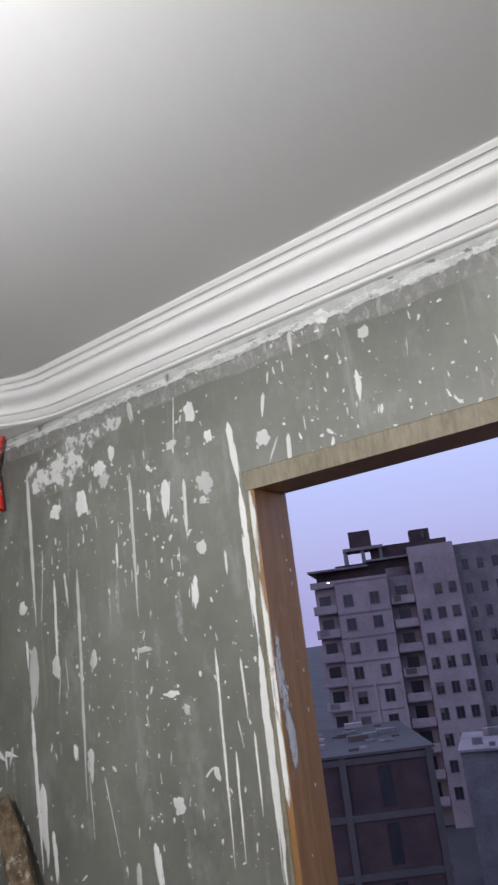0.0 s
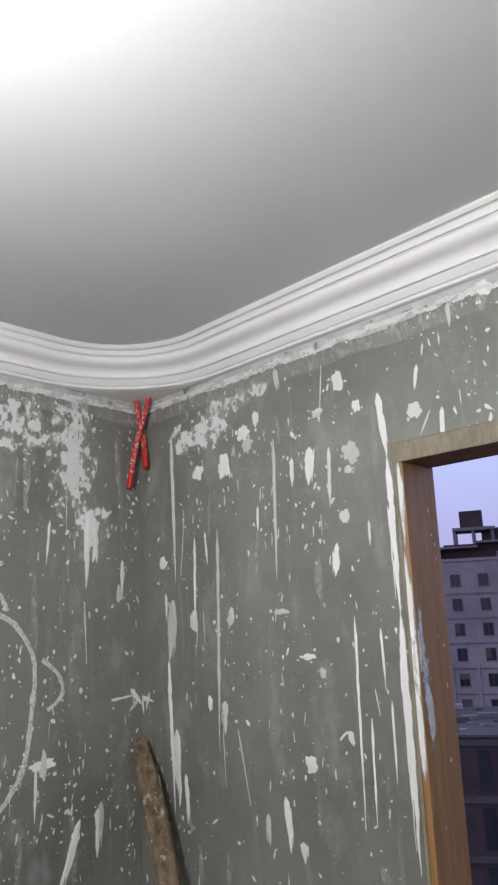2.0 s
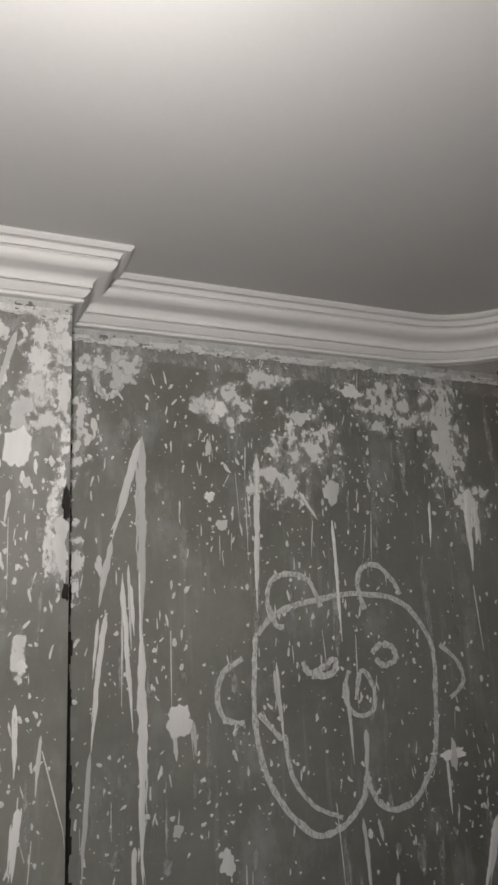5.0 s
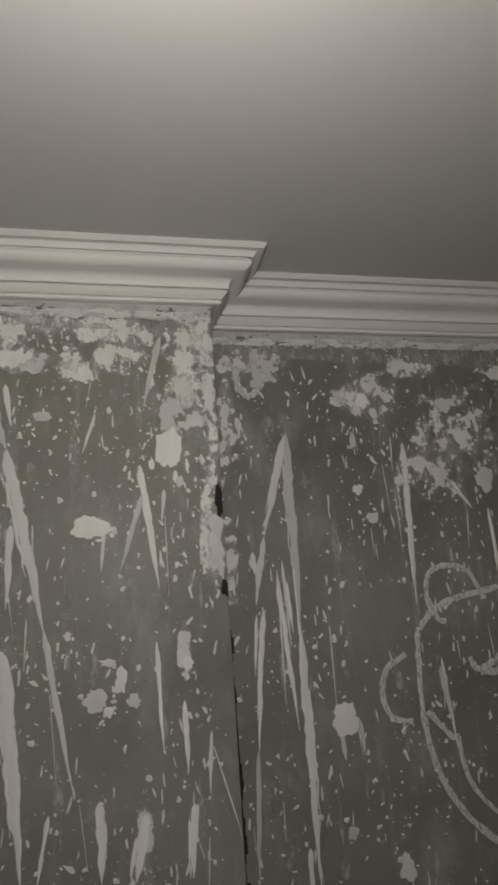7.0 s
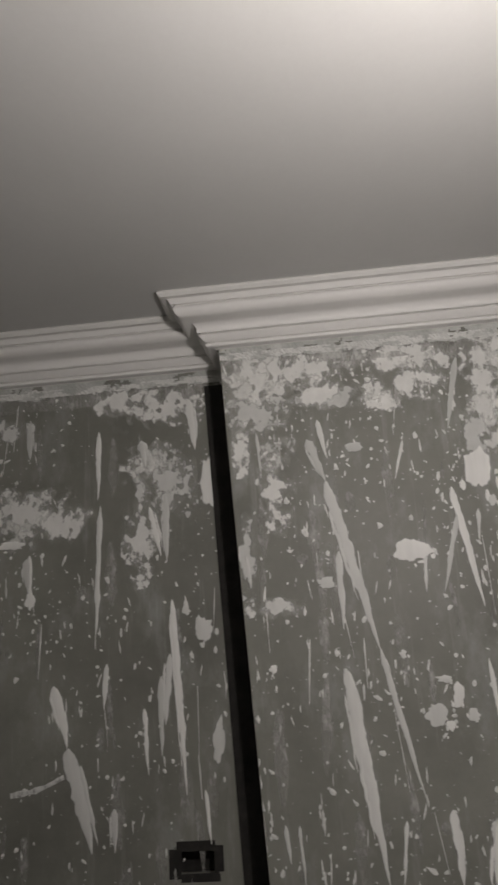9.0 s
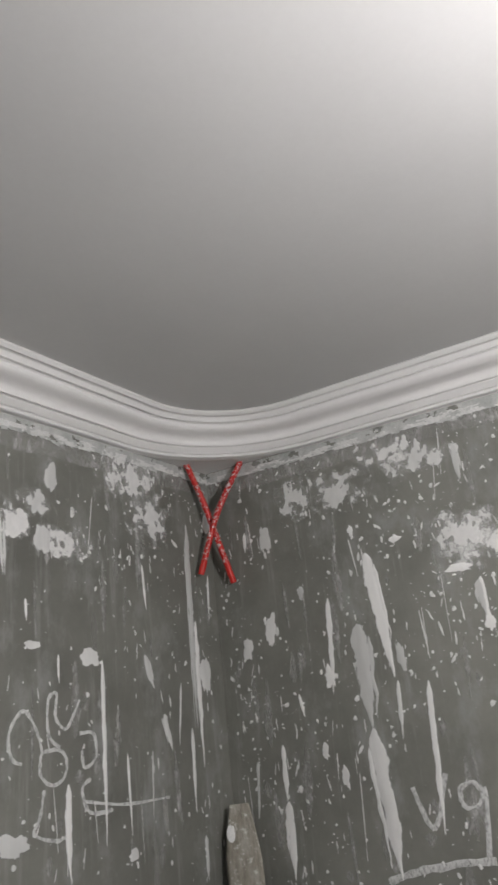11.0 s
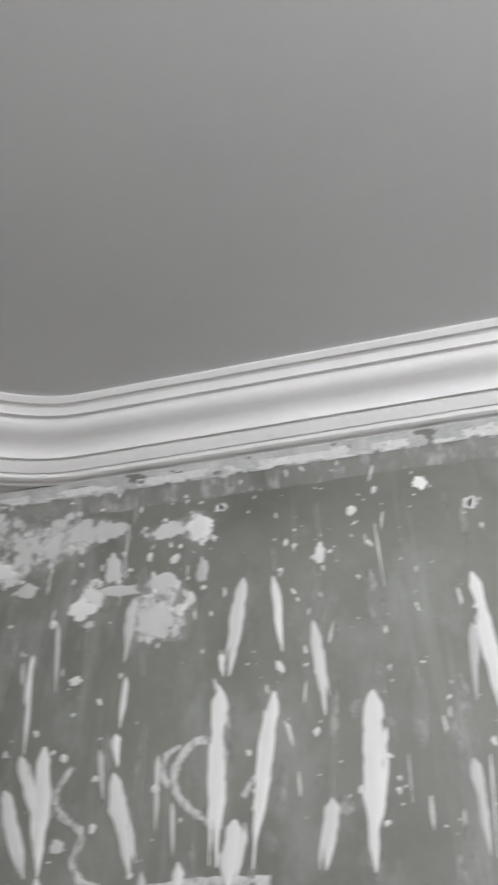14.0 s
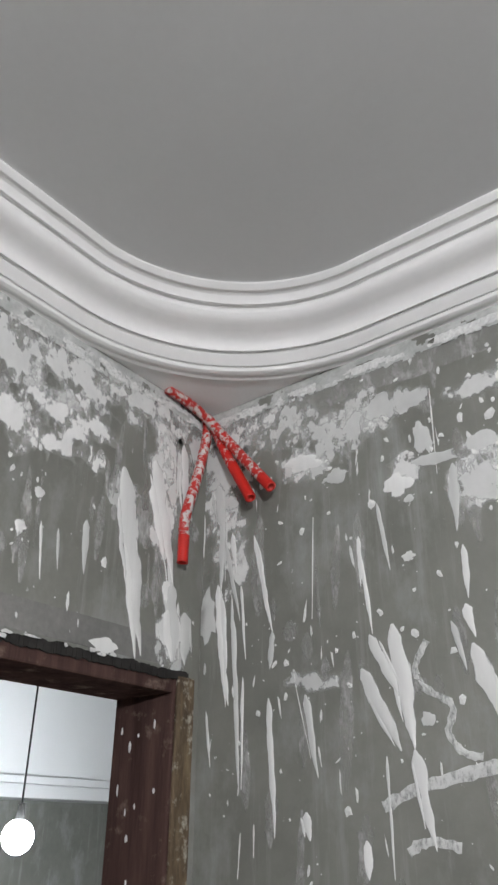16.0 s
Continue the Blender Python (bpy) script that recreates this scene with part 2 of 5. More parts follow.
corner_soffit("trim_corner_1", 0, 0, 1, -1)
corner_soffit("trim_corner_2", 0, YC, 1, 1)
corner_soffit("trim_corner_3", XD, YC, -1, 1)
corner_soffit("trim_corner_4", XD, 0, -1, -1)

# window lining
window_1 = thing("window_1", "open window hole lined with worn varnished brown wood", "window", (WX0, 0, WZ0), kind="structure")
FD, FT = 0.125, 0.022


def win(name, r, mat, label=""):
    r = (r[0] - WX0, r[1], r[2] - WZ0, r[3] - WX0, r[4], r[5] - WZ0)
    return part(name, boxes(r, bevel=0.003), mat, window_1, label)


win("jamb", (WX0, -0.004, WZ0, WX0 + FT, TH + 0.005, WZ1), WOOD)
win("jamb", (WX1 - FT, -0.004, WZ0, WX1, TH + 0.005, WZ1), WOOD)
win("head", (WX0 + FT, -0.004, WZ1 - FT, WX1 - FT, TH + 0.005, WZ1), WOOD)
win("window_sill", (WX0 + FT, -0.03, WZ0, WX1 - FT, TH + 0.04, WZ0 + 0.03), WOOD)

# door lining
door_1 = thing("door_1", "dark brown wooden door frame spattered with plaster, no leaf", "door frame", (XD, DY0, 0), kind="structure")


def dor(name, r, mat, label=""):
    r = (r[0] - XD, r[1] - DY0, r[2], r[3] - XD, r[4] - DY0, r[5])
    return part(name, boxes(r, bevel=0.0 if "face" in name else 0.004), mat, door_1, label)


dor("jamb", (XD - 0.004, DY0, 0, XD + TH + 0.005, DY0 + 0.035, DZ1), DARKWOOD)
dor("jamb", (XD - 0.004, DY1 - 0.035, 0, XD + TH + 0.005, DY1, DZ1), DARKWOOD)
dor("head", (XD - 0.004, DY0 + 0.035, DZ1 - 0.035, XD + TH + 0.005, DY1 - 0.035, DZ1), DARKWOOD)


# ---------------------------------------------------------------- plaster splashes and chalk
# Placement in centimetres on each wall: along the wall, height, then run (across, down), width; blobs and smears: half width, half height.
RUNS_A1 = [(108.2, 250.3, 1.7, -18.7, 1.9), (109.9, 231.6, 0.2, -41.4, 1.8), (110.1, 190.2, 0.1, -59.9, 1.9), (68.2, 245.2, -0.9, -43.2, 1.4), (75.4, 237.7, -0.1, -8.7, 1.4), (90.1, 238.4, -0.8, -17.9, 1.3), (82.9, 239.8, -1.2, -11.4, 2.7), (17.4, 256.2, 1.8, -52.3, 1.6), (17.8, 198.2, -2.2, -20.4, 3.9), (15, 177.7, 2.9, -47, 1.7), (29.5, 218.3, -0.2, -31.4, 1.1), (41.2, 220, -1.2, -68.6, 1.5), (34.9, 219.7, 1.1, -11.3, 1.1), (43, 166.4, -0.2, -9.9, 2.5), (35.8, 167.7, 0.1, -5, 1.8), (60.3, 225, -0.2, -7.9, 1.1), (102.4, 215.7, -0.1, -6.8, 0.9), (95.4, 190.6, -0.8, -52.9, 0.9)]
RUNS_A2 = [(103.6, 187.5, 0.3, -15.4, 0.7), (91, 210.7, -1.1, -9.3, 2.2), (73.2, 131.6, 0.3, -5.5, 2.2), (67.1, 142.1, 1.3, -14.2, 2.2), (60.1, 136.7, 0.2, -8.7, 1.9), (19.2, 156.4, 1, -23.7, 3), (23.3, 143.1, 1.1, -14.7, 1.8), (121.5, 254.9, -1.3, -6.7, 1.2), (124.3, 241.8, -3.6, -6.1, 0.7), (127.7, 241.8, -0.8, -10.2, 1.2), (150, 252.2, -0.3, -8.4, 1.4), (132.3, 269, -0.2, -7, 1.2), (98.8, 165, -0.5, -25.4, 0.7), (105.5, 169.5, -0.2, -19.9, 0.7), (60.6, 256, 0, -5.6, 2.2), (13.7, 200.3, 0.5, -9.5, 1.2), (70, 267.9, 0.8, -7.7, 1.8), (-4.6, 166, 11.6, -1.7, 1.6)]
RUNS_A3 = [(-1.2, 168.9, 2, -9.2, 1.6), (4.1, 167.3, -2, -6.2, 1.2)]
RUNS_A = RUNS_A1 + RUNS_A2 + RUNS_A3
BLOBS_A1 = [(94.7, 257.3, 1.9, 3.1), (100.9, 248.4, 1.3, 1.9), (97.8, 235.7, 2.8, 2.9), (45, 240.7, 2.7, 4.1), (32.2, 240.3, 2.4, 2.8), (46.9, 191.7, 1.6, 2.5), (77.3, 151.7, 1.9, 2.4), (94.3, 217.9, 1.6, 2.1), (54.7, 249.7, 2.7, 2.6), (119.7, 242.8, 2.3, 2.3), (91.8, 159.6, 1.1, 1.7), (83.2, 175.8, 1.1, 1.5), (78.3, 179.9, 2.8, 0.8), (68.6, 192.6, 2.8, 0.8), (28.8, 190.8, 2, 3.2), (142.6, 269.3, 2.4, 2.2), (153.5, 260.8, 1.4, 1.7), (86.5, 249.4, 2.1, 1.4), (12.3, 211.1, 1.9, 2.4), (96.7, 230.7, 1.4, 1.1), (56.7, 245.6, 2.4, 2.3)]
BLOBS_A = BLOBS_A1
SMEARS_A1 = [(48.4, 261.7, 9.4, 3.8), (32, 254.3, 13.8, 6), (60.7, 262.7, 7.9, 1.9)]
SMEARS_A = SMEARS_A1
CHALK_A = []
RUNS_B1 = [(-132.6, 241.3, 0.2, -54.9, 2.5), (-132.4, 186.4, 0.2, -60.1, 2.1), (-132.8, 240.5, -8, -28.8, 1.9), (-140.8, 211.7, -3.2, -17.8, 1.5), (-97.6, 238.3, -1.8, -46.7, 1.7), (-73.7, 218.5, 0.9, -35.8, 1.1), (-72.2, 171.3, 0.8, -22.2, 1), (-67, 158.1, -0.4, -12.6, 1.7), (-22.1, 230.1, -1.9, -15.7, 2.7), (-19.3, 220.4, -1.9, -8.8, 1.6), (-8.9, 212.8, 0.1, -11.6, 1.6), (-40.3, 149.2, 0, -16.3, 1.1), (-16.6, 134.9, -0.9, -14.9, 1.8), (-24.4, 130.9, -7, -19.9, 2.5), (-94.8, 175.7, 1.6, -13.9, 1.3), (-69.7, 135.1, 1.4, -22.4, 1.1), (-65, 134.5, 1.2, -6.2, 1), (-38, 225.4, -1, -15, 0.9)]
RUNS_B2 = [(-137.9, 201.2, 3.2, -38.8, 1.4), (-134.2, 135.7, -0.1, -11.5, 1.4), (-135.5, 199.7, 1, -13.3, 1.2), (-123.7, 161.5, 0.5, -7.1, 1.2), (-118.4, 163.9, 0.4, -8.6, 1.1), (-84.1, 226.9, 5.5, -8.5, 1.4), (-104.8, 123.1, -3.1, -3.5, 2.1), (-60, 120.2, -0.7, -7.4, 1.2), (-13.3, 165.6, 9.7, 0.9, 1.1), (-5.1, 168.8, 4.8, -5.8, 1.7), (-2.1, 164.5, -3.7, -3.3, 1), (-325.6, 233.2, 3.8, -37.2, 3.5), (-331.5, 212.5, 0.3, -29.9, 5.2), (-330.8, 182.6, 2.3, -39.2, 4.9), (-321.1, 195.1, -1.1, -16, 1.3), (-312.1, 194.3, -2.3, -39.6, 1.6), (-362.3, 179.5, -0.1, -16, 1.6), (-362, 163.5, -0.4, -21.3, 2.9)]
RUNS_B3 = [(-340.2, 221.5, -2, -28.6, 1.6), (-368.7, 247.8, -0.1, -6.9, 1.4), (-354.3, 193.9, 1.1, -6.7, 0.9), (-292.4, 260.5, 0.3, -11.5, 1.9), (-371.9, 174.9, -1.3, -16.1, 1.1), (-291.9, 220.7, 0.3, -14.1, 1.4), (-271, 233.5, -1.8, -39.9, 1.6), (-271.2, 255.8, -0.4, -20.5, 1.4), (-252.1, 191.3, -1.7, -18.1, 1.9), (-284.4, 184.7, 4, -16, 2.8), (-280.4, 168.7, 6.6, -25.6, 4), (-292.4, 219.8, 0, -9.8, 2.3), (-267.9, 153.5, -0.2, -10.3, 2), (-259.5, 177.6, 0.8, -16.3, 1.3), (-269.6, 189.6, -1, -11.4, 1.4), (-256.5, 232.1, 2.8, -14.3, 2), (-251.9, 235.1, -0.2, -18.9, 1.9), (-251, 205.6, 2.3, -49.7, 1.8)]
RUNS_B4 = [(-254.7, 185.6, -0.3, -20.3, 1.6), (-243.8, 263.3, 1.1, -15.5, 2.3), (-243.9, 157, 1, -12.7, 1), (-258.4, 252, 1, -8.4, 2.2), (-247.2, 205.4, 0.4, -4.4, 1.2), (-23.1, 229.8, -0.6, -27, 2), (-20.5, 224.2, 1.1, -12.9, 2), (-17.7, 133.1, -0.2, -14.6, 2), (-136.2, 205.2, 0.9, -22.2, 0.8), (-133.1, 210.3, 0.6, -36.4, 0.8), (-94.1, 177.9, 1.6, -23.2, 0.9), (-142.8, 189.8, -2.5, -31.4, 1.3), (-145.6, 158.4, -1.5, -29.4, 1.4), (-137.7, 202.9, 0, -34.2, 0.6), (-142, 192.6, -3.3, -27.1, 1.2), (-144, 191.4, -1.2, -15.4, 0.9), (-144.1, 207.7, 0.4, -6, 1.8)]
RUNS_B = RUNS_B1 + RUNS_B2 + RUNS_B3 + RUNS_B4
BLOBS_B1 = [(-109.3, 216.5, 1.8, 1.5), (-108.7, 251.3, 2.1, 2.4), (-146.1, 243.3, 0.9, 2.9), (-109.9, 129.3, 2, 3.3), (-122.9, 138, 1.4, 1.6), (-112.9, 238.8, 1.1, 2.4), (-38.2, 149, 4.7, 1.4), (-37.8, 148.9, 1.5, 4.2), (-122.2, 164.2, 3.9, 4.2), (-10, 201.2, 1.5, 2.8), (-82.8, 250.3, 2.8, 2.1), (-73.5, 227.4, 2.8, 3.9), (-112.8, 224.6, 1.4, 1.6), (-342.8, 197.9, 2, 3.3), (-362, 214.6, 1.9, 4.9), (-371.4, 209.4, 1.9, 3.5), (-360.9, 244.3, 2.2, 4.1), (-349.4, 224.6, 1.1, 2.1), (-347.4, 177.2, 1.1, 2.4), (-341.8, 170, 1.1, 3.3), (-307.1, 264.4, 1.3, 2.3), (-303.2, 262.5, 1.1, 2.1), (-319, 202, 1.4, 3.8)]
BLOBS_B2 = [(-315.4, 235.7, 1.9, 1.1), (-329.2, 241, 0.9, 1.8), (-297.4, 224, 3.9, 1.2), (-291.3, 208.1, 1.5, 2.1), (-239.4, 237.7, 2.4, 7.8), (-239.9, 168.5, 1.5, 5.5), (-242.5, 197.1, 2.4, 3.3), (-247.1, 202.5, 1.1, 1.2)]
BLOBS_B = BLOBS_B1 + BLOBS_B2
SMEARS_B1 = [(-94.1, 262.3, 7.5, 3.4), (-65.3, 260.7, 4.7, 1.9), (-49.2, 256.6, 13.1, 7.6), (-30.2, 249.5, 7.6, 19), (-142, 261, 9.7, 5.9), (-79, 243.4, 12, 11.3), (-107, 253.2, 7.5, 7), (-21.3, 224.2, 7.1, 7.5), (-90.7, 231.8, 9.4, 8.8), (-331.2, 254.4, 9.2, 6), (-347.8, 256.2, 6, 6.7), (-314, 262.5, 8.8, 3.8), (-294, 230.8, 5.5, 7.1), (-266.4, 265.6, 8.1, 4.2), (-291.7, 233.2, 10.5, 7), (-250.8, 238.6, 7.5, 9.7), (-281.6, 230.1, 6.5, 5.3), (-305.5, 258.6, 11.3, 3.5), (-251.9, 262, 11.4, 5.3), (-256.1, 243.5, 6.9, 6.5), (-259.9, 221.3, 3.9, 9.7)]
SMEARS_B2 = [(-147, 262.6, 4, 3), (-136, 262.6, 4, 2.4), (-90, 262.5, 5, 2.2), (-113.6, 252.5, 4, 3), (-150, 240, 3, 14), (-150.5, 205, 2, 10)]
SMEARS_B = SMEARS_B1 + SMEARS_B2
CHALK_B1 = [(1.5, [(-99.9, 185.3), (-101.1, 170), (-100, 154.9), (-95, 142.7), (-84.9, 132.7), (-76.1, 133.7), (-69.5, 139.6), (-67.4, 147.1)]), (1.5, [(-99.9, 185.3), (-92.9, 191.4), (-78.2, 195.3), (-64.5, 196.3), (-51.4, 193.2), (-42.5, 181.6), (-42.4, 166.1), (-44.5, 149.6), (-51.2, 139), (-59.2, 136.1), (-64.8, 139.1), (-67.4, 145.5)]), (1.4, [(-79.2, 192.8), (-82.8, 200.4), (-89.2, 202.4), (-94.6, 200.4), (-96, 194.7), (-93.8, 188.3), (-91.2, 187.4)]), (1.4, [(-64.7, 191.7), (-66.4, 199.5), (-64.2, 204.3), (-59.1, 204.7), (-54.2, 200.3), (-51.9, 195.9)]), (1.3, [(-104.1, 179.3), (-109.9, 175.8), (-111.7, 169.9), (-109.8, 163.9), (-104.1, 162.4)]), (1.3, [(-39.3, 180.6), (-33.1, 175.1), (-32, 168.9), (-37.1, 164.9)])]
CHALK_B2 = [(1.5, [(-85.9, 177.6), (-83.3, 174.3), (-75.8, 177.9), (-76.8, 174), (-83.3, 173.5)]), (1.6, [(-63.2, 179), (-60.2, 181.4), (-56.2, 180.4), (-55.3, 177), (-59.4, 175.5), (-62.3, 177.3)]), (1.2, [(-71.2, 174.5), (-73.3, 168.1), (-69.7, 162.3), (-63.9, 163.4), (-63.6, 169.9), (-67.3, 174.3), (-69.5, 166.3)]), (1.1, [(-92.3, 158.7), (-90.7, 148.1), (-84.8, 140), (-76, 135.9)]), (1.1, [(-99.9, 164.6), (-93.2, 157.3)]), (1.7, [(-146.2, 259.5), (-145, 254.5), (-142.6, 252.3), (-139.6, 254.4), (-138, 259.6)]), (1.3, [(-321.8, 166.6), (-317.2, 156.3), (-311.5, 169.9)]), (1.2, [(-302.2, 165.5), (-304.8, 167.6), (-308.3, 165.6), (-307.6, 161.5), (-303.7, 162.1), (-301.5, 165.5), (-303.5, 149.5)]), (1.7, [(-332.7, 143), (-324, 145.6), (-311, 148), (-301.9, 148.8)]), (1.2, [(-296, 157.8), (-287.9, 159.1), (-281.4, 161.8)])]
CHALK_B = CHALK_B1 + CHALK_B2
RUNS_K1 = [(-210.2, 243.8, 4, -11.7, 2.2), (-206.2, 232.1, 9.6, -42.8, 2.9), (-196.6, 189.3, 6.7, -33.9, 1.5), (-205.6, 185.2, 1.7, -25.6, 1.9), (-205, 184.5, 4.9, -46.9, 2.7), (-174.4, 228.1, 4.2, -30.5, 1.6), (-173.5, 221.5, -5.8, -19.6, 1.1), (-204.6, 213.7, -0.3, -19.3, 1.7), (-183.9, 152.7, 0.3, -15.9, 1.8), (-171.1, 185.4, 1.1, -23.9, 0.9), (-168.5, 263.2, -4.7, -19.8, 1.5), (-183, 213.3, -0.7, -11.2, 1), (-168.4, 221.9, -0.8, -8.6, 1.1), (-223.6, 246.8, 0.7, -12.4, 0.7), (-222.8, 151.1, 0.6, -8, 1.1), (-219.6, 151, 0.5, -12.5, 0.8), (-194.7, 150.9, -2.2, -13.4, 1), (-174.1, 149.4, -2.1, -12.9, 2.8)]
RUNS_K2 = [(-157.1, 211.2, 2.6, -11.9, 2.8), (-162.7, 150.5, -2.3, -14.6, 1.1), (-165, 172.3, 0.3, -15.8, 0.9), (-185.1, 241.7, -3.2, -10.6, 0.9), (-207.1, 249.1, 1.9, -11, 1.3), (-214, 154.2, 0.3, -5.8, 0.8), (-228.3, 214.2, 1, -8.5, 1.1), (-165, 172, 0.4, -15.2, 1.2), (-163.5, 150.5, -0.8, -14.6, 1.8), (-159.1, 165.2, -0.8, -12.9, 0.9)]
RUNS_K = RUNS_K1 + RUNS_K2
BLOBS_K1 = [(-184.8, 173.6, 2.8, 2.5), (-182.1, 170.9, 1.1, 1.1), (-167.1, 232.3, 3, 5.4), (-186.3, 212.7, 4.2, 3), (-179.2, 177.5, 1.4, 3), (-176.2, 172.9, 1.4, 1.5), (-208.4, 206.1, 2.1, 1.4), (-197.8, 240.8, 2.4, 1.3), (-164.1, 180.5, 1.4, 1.8), (-223.2, 186.1, 1, 1.1), (-191.3, 187.7, 0.8, 1.1), (-164.6, 223.9, 1.1, 1.4), (-182.2, 181.4, 1.9, 0.8)]
BLOBS_K = BLOBS_K1
SMEARS_K1 = [(-223.5, 252.3, 9.3, 4.2), (-222, 262.8, 8.1, 6.5), (-202.4, 254.9, 9, 2.3), (-181.9, 256.6, 9.3, 3.9), (-161.2, 259.6, 6.3, 11.2), (-161.7, 246.7, 5.4, 9.7), (-222.4, 200.7, 6.3, 2.2), (-219.3, 231.2, 3.9, 9), (-198.9, 266.5, 13.5, 2.6), (-176.9, 263.7, 7.5, 3.6), (-158, 208.4, 1.7, 6.9), (-174.7, 145.4, 1.8, 6.8), (-164.8, 183, 1.4, 5)]
SMEARS_K2 = [(-156.6, 262, 3, 8), (-156.4, 248, 2.6, 10), (-156.2, 234, 2, 9), (-156, 209, 1.8, 9), (-158, 219, 1.8, 7), (-190.1, 252.5, 5, 3), (-206, 257, 5, 4), (-166, 241, 4, 6), (-226, 260, 5, 9), (-213, 263, 12, 4), (-185, 264, 10, 4), (-228, 244, 2, 9), (-228, 213, 2, 10), (-218, 240, 4, 7)]
SMEARS_K = SMEARS_K1 + SMEARS_K2
CHALK_K = []
RUNS_C1 = [(186.6, 246.3, -2.1, -19.6, 1.1), (183.4, 235.6, -1.8, -21, 2.1), (181.6, 214.6, -1.3, -27.2, 2), (149.5, 249.5, 7.3, -28.8, 2.4), (140.9, 246.8, 1.2, -15.1, 1.7), (141.9, 230.4, 0.5, -10.4, 0.9), (118.3, 251.4, 5.4, -23.3, 2.9), (123.3, 224.3, -1.7, -24.5, 1.7), (121.6, 199.8, 0.8, -24.1, 1.5), (141.8, 210.5, -1.4, -13.2, 1.3), (140.4, 197.3, 0.6, -17.8, 1.5), (107.1, 258.5, -1.1, -10.8, 1.4), (92.2, 243.9, -1.5, -14.4, 1.1), (99.9, 233.4, 1, -20.3, 0.9), (158.2, 239.7, 2.4, -8.1, 1.2), (158, 233.7, 2.7, -9.4, 0.8), (170.5, 217.8, 6, -16.4, 0.9), (176.3, 217.9, 3.7, -7.3, 0.6)]
RUNS_C2 = [(175.3, 214.8, 3.6, -9.4, 0.6), (131.4, 189.4, 1.6, -11.1, 1.5), (135.6, 186.8, 0.3, -7.4, 1.3), (169.4, 246, 0, -4.2, 1), (164.1, 244.7, 2, -3.6, 0.7), (112.6, 178.7, -1.3, -5.2, 0.9), (183.8, 213, -0.6, -13.5, 0.7), (240.1, 241.6, -1.9, -27.4, 2.3), (241.4, 232.9, 1.5, -12.4, 1.3), (214.9, 224.9, 2.4, -6.2, 1.7), (217.6, 215.3, -1, -16.1, 2), (244.8, 212.6, -0.2, -12.6, 1.7), (214.6, 222.5, -5.5, -5.5, 0.7), (279.5, 245.4, 2.5, -17.8, 2.2), (273.8, 244.3, -1.1, -13.3, 1.4), (267.2, 235.9, -1.1, -15.8, 1.8), (258.5, 223.5, 2, -25, 3.1), (265.7, 208.3, 1.7, -9.4, 1.9)]
RUNS_C3 = [(274.3, 224.7, 3.9, -25.3, 2), (283.8, 226.3, -0.1, -26.6, 2.2), (300.6, 244, 0.8, -12.4, 1.6), (320, 234.5, -1.8, -17.2, 1), (318.8, 217.4, -4.5, -10.2, 1.8), (314.6, 218.5, -2.1, -19.3, 2.6), (320.8, 212, -6.2, -12.9, 2.4), (312.5, 199.2, -1.8, -13.4, 1.8), (300.8, 229.3, 0.2, -8.8, 1.2), (301.5, 213.6, -4.3, -14.6, 2.6), (304.3, 217.4, -1.5, -7.6, 1.2), (342.5, 239.4, -3, -16.9, 1.1), (338.9, 220.8, 0.6, -6.7, 1.6), (339.9, 209.1, -1.1, -21.9, 1.4), (332.2, 209, -2.1, -13.1, 1.5), (352.3, 232.1, -2.6, -23.7, 1.8), (348, 224.2, -1.6, -30.4, 0.9), (348.6, 242.3, -1.1, -8.9, 1.2)]
RUNS_C4 = [(332.4, 191, -0.6, -4.1, 2.1), (353, 254.2, -2, -11.3, 2.8), (301.7, 219.7, -0.9, -5.3, 1.3), (14.6, 251.7, 1.2, -64.6, 2.3), (13.1, 219.8, 0.7, -44.3, 1.9), (38.5, 236.3, -1, -13.6, 1), (18.7, 187.3, 0.6, -23.4, 1.6), (31.9, 192.5, -3, -10.4, 2.3), (39.4, 209.5, -3.6, -9.6, 2.3), (48.5, 183.7, -0.8, -20.3, 0.9), (57.1, 208.4, 0.3, -45.6, 1.4), (70.5, 179.2, -0.4, -21, 1.8), (37.8, 183.1, 1.1, -17.2, 0.6), (90.7, 243.4, -0.6, -14.1, 0.9), (15.4, 157.1, 0.2, -11.9, 1.7), (22.8, 200.8, 2.5, -17.6, 0.9), (73.1, 210.2, -0.2, -7, 0.9), (83.8, 224.1, -0.4, -5.6, 0.9)]
RUNS_C5 = [(4.1, 235.2, 1.1, -15.3, 1.2), (350.5, 240.9, -4, -17, 1), (345.7, 213.4, 0.2, -18.8, 0.6), (321.8, 187.1, 0, -5.1, 1.7), (319.7, 235, 0.1, -9.3, 1), (317.4, 198.5, 0.2, -16.4, 0.5), (354.4, 208.2, -1.3, -9.8, 0.7), (350.9, 229.1, -1.2, -18.3, 1.3), (343.2, 240.4, -4.6, -20.8, 1), (351.4, 252.7, 0, -22.6, 2), (351.4, 230.1, -0.4, -13.4, 1.1), (351, 216.7, -2, -8, 1.4), (348.7, 229.5, -1, -19.6, 0.6), (347.7, 209.9, -1.1, -14.4, 0.5), (346.3, 230.8, -1.2, -14.3, 0.7), (356.6, 248.3, -0.3, -9.7, 0.9), (280.9, 206, 1.2, -9.6, 2.7), (283.6, 231.8, -0.6, -4.1, 1)]
